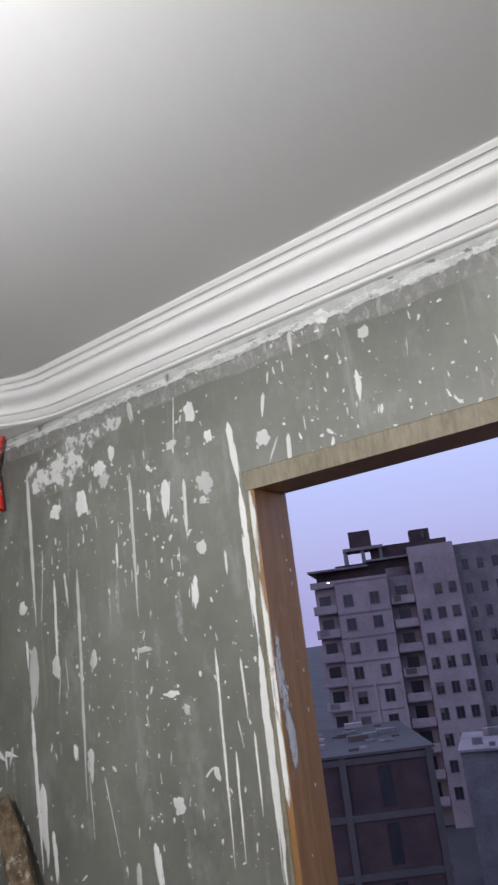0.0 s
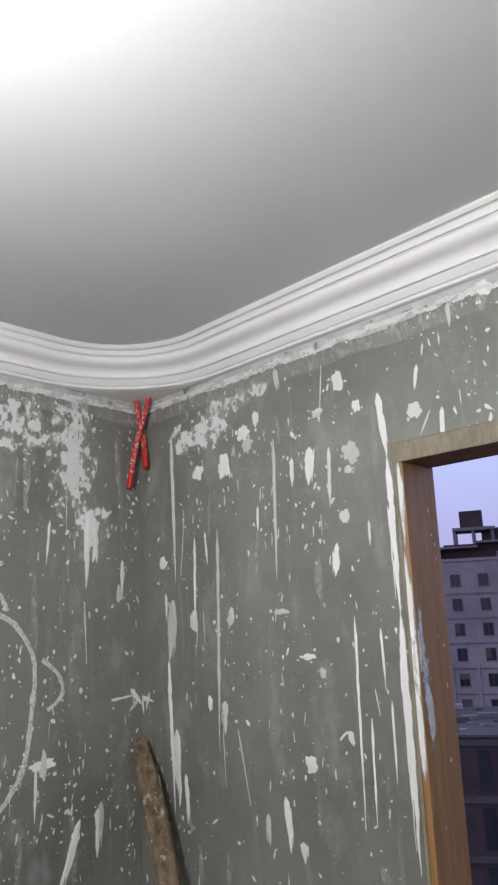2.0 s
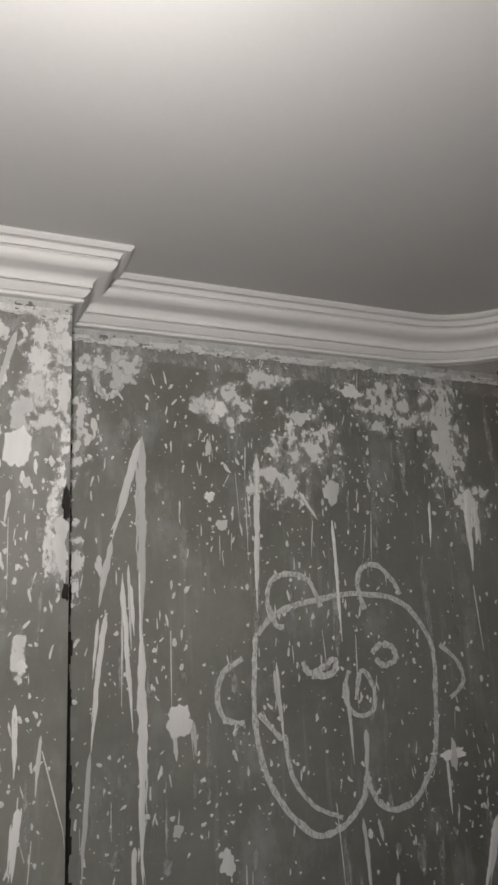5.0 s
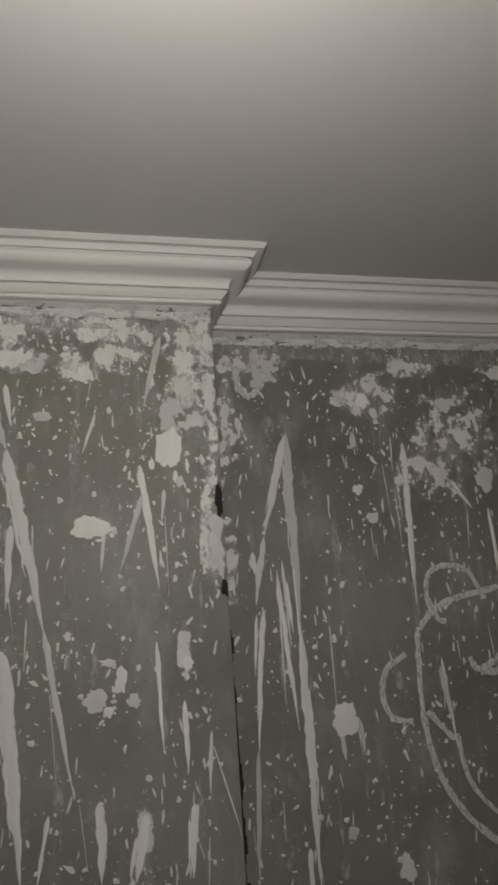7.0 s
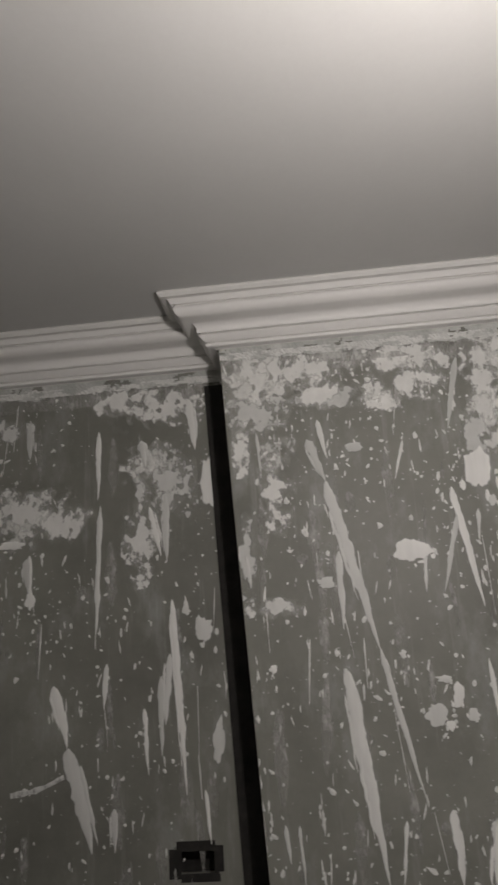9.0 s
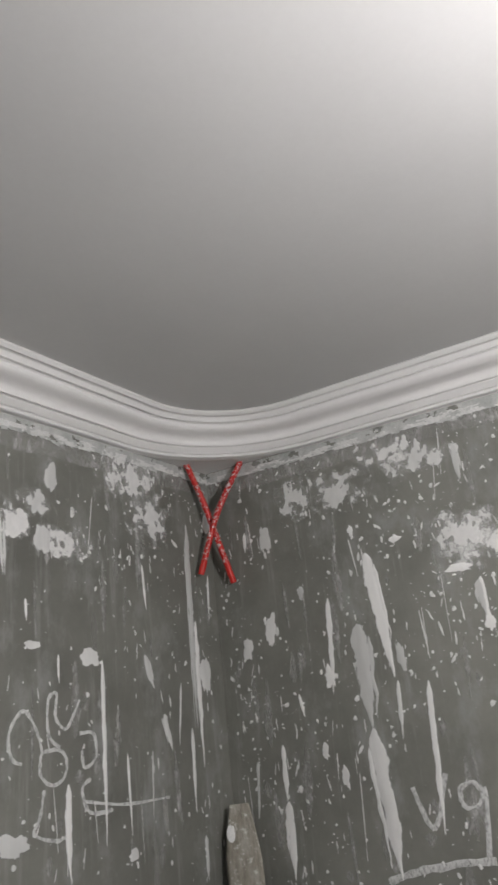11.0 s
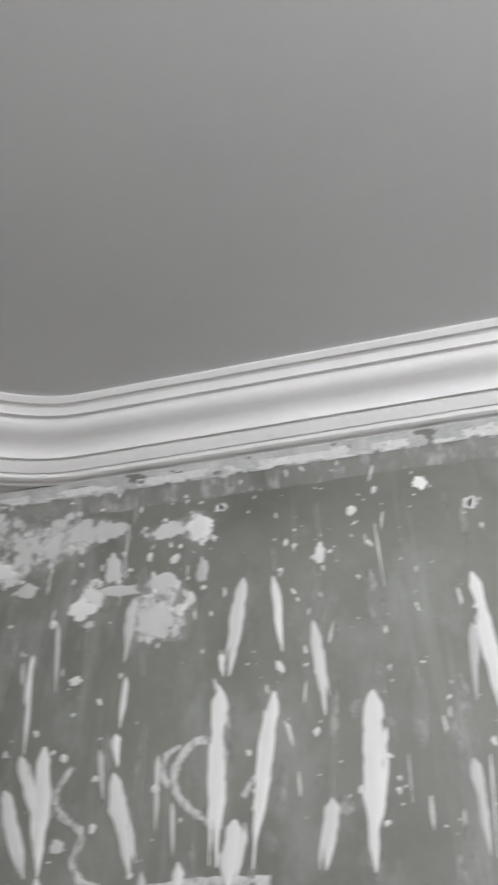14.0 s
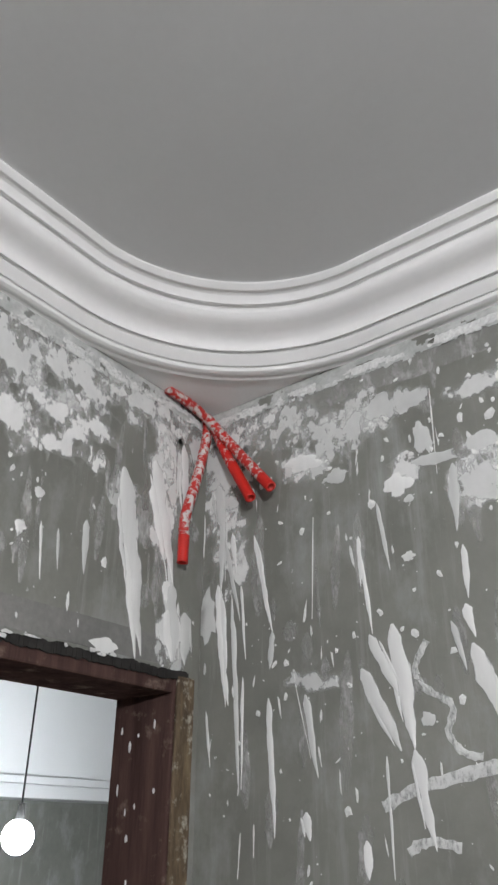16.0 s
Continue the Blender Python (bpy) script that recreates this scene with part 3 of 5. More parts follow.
RUNS_C6 = [(284.8, 227.6, -3, -8.5, 0.9), (295.3, 199.6, -0.8, -8.1, 1.1), (293.8, 216, -0.1, -11, 0.8), (291.1, 208.8, -0.6, -7.3, 0.8), (289.7, 200.7, 0.1, -9.5, 1.5), (274, 245.2, -0.4, -7, 0.8), (315.5, 240.3, -1.5, -12.8, 0.9), (282, 197.1, -0.8, -6.3, 1.3)]
RUNS_C = RUNS_C1 + RUNS_C2 + RUNS_C3 + RUNS_C4 + RUNS_C5 + RUNS_C6
BLOBS_C1 = [(187.8, 248, 1.6, 2.8), (187, 258.4, 1.1, 1.3), (158.4, 256, 2.2, 2), (198.1, 224.9, 3.8, 0.8), (192.1, 193.6, 2.8, 3.4), (198.3, 192.5, 2.2, 1.9), (125.4, 225.1, 4.5, 1.6), (128.4, 207.8, 1.4, 2.2), (133.8, 226.3, 1.2, 1.5), (142.8, 181.6, 1.6, 2.2), (173.9, 248.5, 0.9, 2.5), (150.3, 255.5, 1.3, 3.4), (197.9, 214.3, 0.6, 2), (194.9, 213.4, 0.6, 1.3), (153.3, 262.2, 2.5, 2.2), (147.3, 210.6, 1, 0.8), (209.2, 249.8, 1.6, 1.1), (209.6, 246.1, 1, 1.7), (222.3, 244.8, 0.9, 1.6), (222.2, 239.8, 0.9, 1.5), (219.8, 248.2, 1.5, 0.7), (217.6, 243.9, 1.6, 0.9), (220, 232, 2.6, 1.1)]
BLOBS_C2 = [(221.1, 227.8, 0.9, 2.2), (201.8, 248.8, 1.1, 1.6), (227.8, 228.1, 1.8, 0.6), (230.8, 219.9, 1.9, 0.4), (234, 214.7, 1.9, 0.7), (211.8, 196.3, 3.5, 2.2), (227.9, 215.5, 1.1, 0.6), (237.7, 254.6, 1, 1.3), (233.2, 230.3, 0.9, 2.6), (210.4, 230.2, 1, 2.8), (265.3, 248.4, 0.9, 2.2), (246, 260.2, 1.2, 1.4), (238.2, 254.7, 1, 1.3), (259, 256.3, 1, 1), (284, 260.8, 1.3, 0.8), (288.2, 257, 2.5, 2.7), (305.4, 250.4, 1.6, 3.4), (303.9, 245.7, 4.1, 1.2), (309.2, 239.6, 0.9, 0.8), (311.1, 242.8, 3, 2), (295, 246.6, 2.8, 1.6), (330.8, 253, 4.1, 2.2), (323.5, 248, 2.1, 1.6)]
BLOBS_C3 = [(309.9, 203.3, 1.2, 1.1), (287.5, 247.8, 1.1, 2.4), (283.9, 260.9, 0.8, 1), (354.9, 225.6, 2.1, 5.2), (310.4, 229.3, 1.3, 0.8), (74.6, 257.6, 1.9, 4.5), (77.9, 239.8, 2.8, 3.9), (61.4, 209.2, 3.4, 2.4), (81.8, 212.8, 2.8, 1), (9.8, 202.8, 2.8, 5.6), (87.7, 169.1, 4.5, 2.5), (47.6, 158.8, 1.8, 1.4), (2.2, 253.3, 3.2, 3.2)]
BLOBS_C = BLOBS_C1 + BLOBS_C2 + BLOBS_C3
SMEARS_C1 = [(158, 262.5, 6.3, 2.5), (189.4, 237, 3.4, 4), (192.7, 204.4, 5.3, 5.3), (150.1, 215.2, 6.2, 4.5), (131.3, 224.9, 6.9, 2.2), (87, 243, 5.6, 3), (150.3, 267.3, 30, 1.4), (295.3, 242, 5.2, 4), (223.4, 197.9, 2.2, 3.8), (293.6, 257, 6, 2), (324.5, 257.4, 8.8, 5.5), (314.6, 257.7, 5.7, 2.7), (295.9, 239.6, 5, 4), (336, 263.8, 7.5, 5), (330.9, 252.4, 5.4, 2.8), (349.5, 257.3, 6.5, 8.3), (41.8, 262.8, 12.6, 6.4), (34, 251.5, 8.8, 7.5), (80.7, 249.4, 10, 3), (70.9, 239.8, 8.5, 4.5), (352.9, 250.1, 3.2, 9.2), (346.5, 237, 2.3, 4.5), (345.1, 262.3, 6, 4.1)]
SMEARS_C2 = [(321.5, 259, 10, 5), (311, 259.5, 6, 2.4), (330.3, 252.3, 4, 3), (294.7, 239.5, 5, 4.2), (309.7, 245.5, 3, 2.6), (352, 262, 5, 8), (345, 266, 6, 4), (288.6, 257, 2.4, 3), (350.5, 244, 4, 12), (331, 211, 5, 1.6)]
SMEARS_C = SMEARS_C1 + SMEARS_C2
CHALK_C1 = [(0.8, [(79.4, 184.2), (78.5, 187.3), (73.1, 187.3), (70.7, 184.4), (71.9, 180.7), (75.9, 179.8), (79.1, 182.3), (79.4, 184.2)]), (0.8, [(78.5, 187.3), (80.7, 193.2), (84.5, 197.4), (88.7, 192.7), (87.8, 187.2), (84.9, 185.6)]), (0.8, [(73, 187.9), (76.6, 191.5), (76.5, 199.4), (73.7, 200.6), (74.2, 195.2), (70.5, 192.2), (66, 198.7)]), (0.9, [(66.2, 190.5), (61.2, 190), (60.4, 184.4), (64.6, 182.3), (65.4, 186.4)]), (0.9, [(62.7, 179.4), (65.7, 177.2), (63, 171.6), (54.8, 170.8)]), (0.7, [(64.9, 174.5), (50.5, 171.4), (31.5, 170.1)]), (0.8, [(78.1, 179.1), (79.5, 173.3), (81.2, 170.1), (74.4, 167.5), (70.8, 168)]), (1.6, [(318.6, 191.5), (313.6, 193.5), (306.4, 195.3), (300.5, 196.3), (295, 197)])]
CHALK_C2 = [(1, [(308.8, 215), (311.2, 211.3), (309.9, 207.9), (305.8, 204.9), (306.9, 201.1), (304.8, 198.4), (302.1, 197.7)]), (0.9, [(290, 217.1), (292.4, 215.8), (292.9, 212.8), (291.5, 211.1)]), (1.2, [(315.1, 185.7), (311.9, 187), (306.9, 186.3)]), (1.1, [(282.6, 214.4), (283.2, 216.2), (285.8, 217.7), (288.2, 217.2), (290, 215), (291, 212.6), (290.2, 209.9), (288.2, 207.8), (285.7, 206.2), (282.9, 204.7)]), (1.3, [(294.2, 197.1), (288.4, 197.7), (281.6, 198), (275.5, 197.9)]), (0.8, [(279.5, 209), (277.7, 211.6), (275.1, 211.9)])]
CHALK_C = CHALK_C1 + CHALK_C2
RUNS_D1 = [(-360.6, 241.5, -4.6, -26.4, 2.7), (-366.7, 249.3, -4.3, -13.7, 2.6), (-372.8, 225.5, -1.6, -9.5, 3.2), (-351.2, 236.9, -0.5, -10, 1.5), (-341.7, 233.6, -1.3, -9.7, 0.6), (-349.1, 223.4, -0.1, -3.4, 0.6), (-338.2, 232.8, 0.7, -3.2, 1), (-372.6, 236.5, -0.9, -10.9, 1.6), (-345.4, 233.4, -0.8, -7, 0.6)]
RUNS_D2 = [(-358.9, 250.3, -7.5, -34.5, 4.2), (-367, 255, -7, -24.5, 3.6), (-373.4, 231, -1.6, -15, 3.4), (-377.5, 226, -1, -10, 3.0), (-375, 262, -2, -20, 2.4)]
RUNS_D = RUNS_D1 + RUNS_D2
BLOBS_D1 = [(-357.6, 216.2, 3, 1.4), (-372.6, 228.9, 1.6, 2.7), (-340.5, 238.5, 1, 1), (-356.1, 230.3, 0.8, 1), (-337.8, 231.6, 1.1, 1.2)]
BLOBS_D = BLOBS_D1
SMEARS_D1 = [(-341.1, 257.1, 8.3, 3.8), (-359, 245.2, 3.6, 3.1), (-372.6, 252.3, 5.3, 9.6), (-381, 263.3, 6, 5.5), (-370, 242.8, 2.6, 8.2), (-374.1, 221.3, 3.2, 4)]
SMEARS_D2 = [(-376, 267.5, 7, 4), (-362, 266, 9, 5), (-345, 264, 10, 5), (-345, 253, 9, 6), (-333, 250, 5, 5), (-369, 259, 4, 8), (-330, 262, 9, 5), (-357.5, 216.6, 3, 2.2), (-375, 219, 4, 4)]
SMEARS_D = SMEARS_D1 + SMEARS_D2
CHALK_D = []

ON = {
    "A": (wall_a, lambda u, z, d: (u, -d, z)),
    "B": (wall_b, lambda u, z, d: (d, u, z)),
    "K": (column, lambda u, z, d: (XK + d, min(max(u, YL + 0.001 + 0.0375 * (ZT - z)), right_edge(z) - 0.001), z)),
    "C": (wall_c, lambda u, z, d: (min(max(u, 0.001), XD - 0.001), YC + d, z)),
    "D": (wall_d, lambda u, z, d: (XD - d, max(u, YC + 0.001), z)),
}
rnd = random.Random(7)


def cover_layer(bm):
    return bm.verts.layers.float.get("cover") or bm.verts.layers.float.new("cover")


def ribbon(bm, at, pts, widths, lift, ragged=0.0):
    """A strip of plaster along a line on the wall, full in the middle and thin towards its edges."""
    cover, rows = cover_layer(bm), []
    for i, (u, z) in enumerate(pts):
        a, b = pts[max(i - 1, 0)], pts[min(i + 1, len(pts) - 1)]
        n = math.hypot(b[0] - a[0], b[1] - a[1]) or 1.0
        cu, cz = -(b[1] - a[1]) / n, (b[0] - a[0]) / n
        ends = 0.35 if i in (0, len(pts) - 1) else 1.0
        row = []
        for side, full, rise in ((1.25, 0.0, 0.0), (0.8, 0.6, 0.6), (0.35, 1.0, 1.0), (-0.35, 1.0, 1.0), (-0.8, 0.6, 0.6), (-1.25, 0.0, 0.0)):
            w = side * widths[i] * (1 + ragged * rnd.uniform(-1, 1))
            v = bm.verts.new(at(u + cu * w, z + cz * w, 0.0004 + lift * rise * rnd.uniform(0.8, 1.0)))
            v[cover] = full * ends
            row.append(v)
        rows.append(row)
    for a, b in zip(rows, rows[1:]):
        for k in range(5):
            bm.faces.new((a[k], a[k + 1], b[k + 1], b[k]))


def run(at, u, z, du, dz, w):
    """A dripped or thrown run: thick where it hit, ragged along its edges, thin at its tail; broad ones shed a side strand."""
    bm = bmesh.new()
    n = max(6, int(math.hypot(du, dz) / 0.012))
    strands = [(0.0, 1.0, 0.0, 1.0)]
    if w > 0.017:
        strands.append((rnd.choice((-0.62, 0.62)), 0.30, rnd.uniform(0.1, 0.35), rnd.uniform(0.65, 1.0)))
    for off, share, f0, f1 in strands:
        s, head, wob = rnd.uniform(0, 50), rnd.uniform(0.9, 1.1), rnd.uniform(0.2, 0.5)
        pts, ws = [], []
        for i in range(n + 1):
            f = f0 + (f1 - f0) * i / n
            k = noise.noise((s, i * 0.35, 0.0))
            pts.append((u + du * f + off * w * (1 - 0.25 * f) + 0.16 * w * noise.noise((s + 9, i * 0.2, 0.0)), z + dz * f))
            taper = min(1.0, i / n * 7 + 0.25) * min(1.0, (1 - i / n) * 2.6 + 0.12)
            ws.append(0.5 * w * share * taper * (head - 0.2 * i / n + wob * k))
        ribbon(bm, at, pts, [max(v, 0.0009) for v in ws], 0.0008 + 0.03 * w * share, 0.15)
    return bm


def drop(bm, at, u, z, rx, rz, turn=0.0, lift=None, rough=0.3, n=14):
    """One domed splash with an uneven rim."""
    cover = cover_layer(bm)
    s, lift = rnd.uniform(0, 90), lift or 0.001 + 0.05 * min(rx, rz)
    c, sn = math.cos(turn), math.sin(turn)
    rim, mid = [], []
    for i in range(n):
        a = 2 * math.pi * i / n
        k = 1.1 + rough * noise.noise((s + 1.3 * math.cos(a), 1.3 * math.sin(a), 0.0)) + 0.6 * rough * noise.noise((s + 3.5 * math.cos(a), 3.5 * math.sin(a), 7.0)) + rough * 0.25 * rnd.uniform(-0.5, 0.5)
        x, y = rx * k * math.cos(a), rz * k * math.sin(a)
        x, y = x * c - y * sn, x * sn + y * c
        rim.append(bm.verts.new(at(u + x, z + y, 0.0004)))
        mid.append(bm.verts.new(at(u + x * 0.62, z + y * 0.62, lift)))
        mid[-1][cover] = 1.0
    for i in range(n):
        j = (i + 1) % n
        bm.faces.new((rim[i], rim[j], mid[j], mid[i]))
    bm.faces.new(mid)


def smear(bm, at, u, z, rx, rz, cell=0.006, gaps=0.24, lift=0.0009, stretch=1.0):
    """A scraped-on patch: full in the middle, thinning to a watery film and broken up towards its rim."""
    cover = cover_layer(bm)
    s, lift = rnd.uniform(0, 200), lift * rnd.uniform(0.7, 1.6)
    nx, nz = max(6, int(2 * rx / cell)), max(6, int(2 * rz / cell))
    rows = []
    for i in range(nx + 1):
        row = []
        for j in range(nz + 1):
            a, b = i / nx * 2 - 1, j / nz * 2 - 1
            edge = (a * a + b * b) ** 0.5
            p = ((u + a * rx) * 26 + s, (z + b * rz) * 26 / stretch, s)
            k = 0.62 - edge * 0.75 + 0.62 * noise.noise(p) + 0.36 * noise.noise((p[0] * 2.7, p[1] * 1.9, s)) - gaps
            v = bm.verts.new(at(u + a * rx, z + b * rz, lift))
            v[cover] = k if edge < 0.92 else min(k, -0.3)
            row.append(v)
        rows.append(row)
    for a, b in zip(rows, rows[1:]):
        for j in range(nz):
            if max(a[j][cover], a[j + 1][cover], b[j][cover], b[j + 1][cover]) > -0.45:
                bm.faces.new((a[j], b[j], b[j + 1], a[j + 1]))


def coated(name, a, b, stops, spread, scale=150.0, stretch=(1, 1, 0.4), thin=0.8):
    """Dried plaster whose tone and thickness differ from splash to splash; it covers the paint where it is thick and breaks up where it thins out."""
    m, n, l, s = nodes_of(name)
    info = n.new("ShaderNodeObjectInfo")
    col = ramp(n, l, info.outputs["Random"], 0.0, 1.0, a, b)
    grain = tex_noise(n, l, scale, 6, 0.68, stretch)
    blot = tex_noise(n, l, 34, 3, 0.6, stretch)
    col = mix(n, l, 0.30, col, ramp(n, l, blot, 0.3, 0.7, (0.6, 0.61, 0.6), (1, 1, 1)), "MULTIPLY")
    l.new(col, s.inputs["Base Color"])
    s.inputs["Roughness"].default_value = 0.8
    thick = n.new("ShaderNodeAttribute")
    thick.attribute_name = "cover"
    shift = n.new("ShaderNodeMath")
    shift.operation = "MULTIPLY_ADD"
    shift.inputs[1].default_value = spread
    l.new(grain, shift.inputs[0])
    l.new(thick.outputs["Fac"], shift.inputs[2])
    r = n.new("ShaderNodeValToRGB")
    while len(r.color_ramp.elements) < len(stops):
        r.color_ramp.elements.new(0.5)
    for e, (p, v) in zip(r.color_ramp.elements, stops):
        e.position, e.color = p, (v, v, v, 1)
    l.new(shift.outputs[0], r.inputs[0])
    l.new(mix(n, l, 1.0, r.outputs[0], ramp(n, l, info.outputs["Random"], 0.0, 0.7, (thin, thin, thin), (1, 1, 1)), "MULTIPLY"), s.inputs["Alpha"])
    bump(n, l, s, grain, 0.35, 0.0012)
    return m


def thin_wash(name, tone, scale=38.0, lo=0.36, hi=0.68):
    """Watery plaster film: patchy, so that the paint shows through it."""
    m, n, l, s = nodes_of(name)
    f = tex_noise(n, l, scale, 6, 0.7, (1, 1, 0.5))
    l.new(ramp(n, l, f, 0.3, 0.7, tuple(0.8 * c for c in tone), tone), s.inputs["Base Color"])
    l.new(ramp(n, l, f, lo, hi, (0.05, 0.05, 0.05), (0.85, 0.85, 0.85)), s.inputs["Alpha"])
    s.inputs["Roughness"].default_value = 0.85
    return m


SMEARMAT = coated("scraped_plaster", (0.70, 0.71, 0.69), (0.84, 0.84, 0.82), ((0.50, 0.0), (0.68, 0.20), (0.80, 0.42), (0.90, 0.95)), 1.5, 62.0, (1, 1, 0.75), 0.85)
CHALK = thin_wash("grainy_chalk", (0.76, 0.77, 0.75), 130.0, 0.20, 0.52)
FILM = thin_wash("watery_plaster_film", (0.56, 0.56, 0.535), 38.0, 0.34, 0.74)
RUNMAT = coated("dried_plaster_run", (0.70, 0.71, 0.69), (0.86, 0.86, 0.84), ((0.64, 0.0), (0.80, 0.55), (0.93, 1.0)), 1.1, 130.0, (1, 1, 0.14), 0.80)

for key, runs, blobs, smears, chalk in (("A", RUNS_A, BLOBS_A, SMEARS_A, CHALK_A), ("B", RUNS_B, BLOBS_B, SMEARS_B, CHALK_B), ("K", RUNS_K, BLOBS_K, SMEARS_K, CHALK_K),
                                        ("C", RUNS_C, BLOBS_C, SMEARS_C, CHALK_C), ("D", RUNS_D, BLOBS_D, SMEARS_D, CHALK_D)):
    host, at = ON[key]
    for u, z, du, dz, w in runs:
        part("plaster_run", run(at, u / 100, z / 100, du / 100, dz / 100, w / 100), RUNMAT, host, "", True)
    for u, z, rx, rz in blobs:
        bm = bmesh.new()
        drop(bm, at, u / 100, z / 100, rx / 100, rz / 100, rnd.uniform(-0.15, 0.15), rough=0.5, n=24)
        for _ in range(rnd.randint(1, 4)):
            drop(bm, at, (u + rnd.uniform(-1.6, 1.6) * rx) / 100, (z - rnd.uniform(-0.6, 1.9) * rz) / 100, rx * rnd.uniform(0.12, 0.3) / 100, rz * rnd.uniform(0.12, 0.35) / 100, n=9)
        part("plaster_blob", bm, RUNMAT, host, "", True)
    for u, z, rx, rz in smears:
        bm = bmesh.new()
        smear(bm, at, u / 100, z / 100, 1.45 * rx / 100, 1.45 * rz / 100, gaps=0.10 if rx * rz < 24 else 0.36 if min(rx, rz) > 11 else 0.22)
        part("plaster_smear", bm, SMEARMAT, host, "", True)
    for w, pts in chalk:
        bm = bmesh.new()
        fine, curve = [], [Vector((a / 100, b / 100)) for a, b in pts]
        for i in range(len(curve) - 1):
            p0, p1, p2, p3 = curve[max(i - 1, 0)], curve[i], curve[i + 1], curve[min(i + 2, len(curve) - 1)]
            for k in range(6):
                f = k / 6
                q = 0.5 * (2 * p1 + (p2 - p0) * f + (2 * p0 - 5 * p1 + 4 * p2 - p3) * f * f + (3 * p1 - p0 - 3 * p2 + p3) * f ** 3)
                fine.append((q.x, q.y))
        fine.append(tuple(curve[-1]))
        ribbon(bm, at, fine, [0.005 * w * rnd.uniform(0.7, 1.05) for _ in fine], 0.0007, 0.25)
        part("chalk_stroke", bm, CHALK, host)


def fine_spatter(name, host, at, u0, u1, z0, z1, count, seed, label, keep=None):
    """Countless small thrown drops and short dashes, thicker towards the ceiling and in clusters."""
    r = random.Random(seed)
    verts, faces = [], []

    def speck(u, z, rx, rz, turn):
        n = 7 if max(rx, rz) > 0.004 else 5
        c, sn, k0 = math.cos(turn), math.sin(turn), len(verts)
        for i in range(n):
            a = 2 * math.pi * i / n
            k = r.uniform(0.5, 1.3)
            x, y = rx * k * math.cos(a), rz * k * math.sin(a)
            verts.append(at(u + x * c - y * sn, z + x * sn + y * c, 0.0005))
        verts.append(at(u, z, 0.0008 + 0.1 * min(rx, rz)))
        for i in range(n):
            faces.append((k0 + i, k0 + (i + 1) % n, k0 + n))

    for _ in range(count):
        u, z = r.uniform(u0, u1), z0 + (z1 - z0) * r.random() ** 0.8
        if noise.noise((u * 3.2 + seed, z * 3.2, 1.0)) < r.uniform(-0.55, 0.35) or (keep and not keep(u, z)):
            continue
        kind = r.random()
        if kind < 0.70:
            q = 0.0011 + 0.0042 * r.random() ** 3
            speck(u, z, q * r.uniform(0.7, 1.6), q * r.uniform(0.8, 2.2), r.uniform(-0.6, 0.6))
        elif kind < 0.722:
            length, w, lean = 0.03 + 0.20 * r.random() ** 2, r.uniform(0.0009, 0.0022), r.gauss(0, 0.02)
            k0, steps = len(verts), 5
            for i in range(steps + 1):
                f = i / steps
                h = w * (0.35 + 0.65 * math.sin(math.pi * min(0.95, f + 0.15))) * r.uniform(0.7, 1.3)
                verts.append(at(u + lean * length * f * 5 - h, z - length * f, 0.0005))
                verts.append(at(u + lean * length * f * 5, z - length * f, 0.0012))
                verts.append(at(u + lean * length * f * 5 + h, z - length * f, 0.0005))
            if keep and not keep(u, z - length):
                del verts[k0:]
                continue
            for i in range(steps):
                for q in (0, 1):
                    a = k0 + 3 * i + q
                    faces.append((a, a + 1, a + 4, a + 3))
        elif kind < 0.87:
            speck(u, z, r.uniform(0.0014, 0.0038), r.uniform(0.005, 0.022), r.gauss(0, 0.16))
        else:
            q = 0.003 + 0.006 * r.random() ** 2
            speck(u, z, q * r.uniform(0.4, 1.0), q * r.uniform(0.8, 2.2), r.uniform(-1.1, 1.1))
    me = bpy.data.meshes.new(name)
    me.from_pydata(verts, [], faces)
    me.materials.append(PLASTER)
    ob = new(name, me)
    ob.parent = host
    return tagged(ob, label, kind="stuff")


def faint_marks(name, host, at, u0, u1, z0, z1, count, seed, keep=None):
    """Half-wiped streaks and smudges of watery plaster."""
    r = random.Random(seed)
    bm = bmesh.new()
    for _ in range(count):
        u, z, length = r.uniform(u0, u1), r.uniform(z0, z1), 0.03 + 0.2 * r.random() ** 2
        w = r.uniform(0.003, 0.013)
        if keep and not (keep(u, z) and keep(u, z - length) and keep(u + 0.03, z) and keep(u - 0.03, z)):
            continue
        n, lean, s = 9, r.gauss(0, 0.05), r.uniform(0, 99)
        pts = [(u + lean * length * i / n, z - length * i / n) for i in range(n + 1)]
        ws = [w * math.sin(math.pi * (0.08 + 0.84 * i / n)) * (1 + 0.5 * noise.noise((s, i * 0.7, 0.0))) for i in range(n + 1)]
        ribbon(bm, at, pts, ws, 0.0006, 0.2)
    ob = part(name, bm, FILM, host)
    return tagged(ob, "half-wiped watery plaster streaks on the wall", kind="stuff")


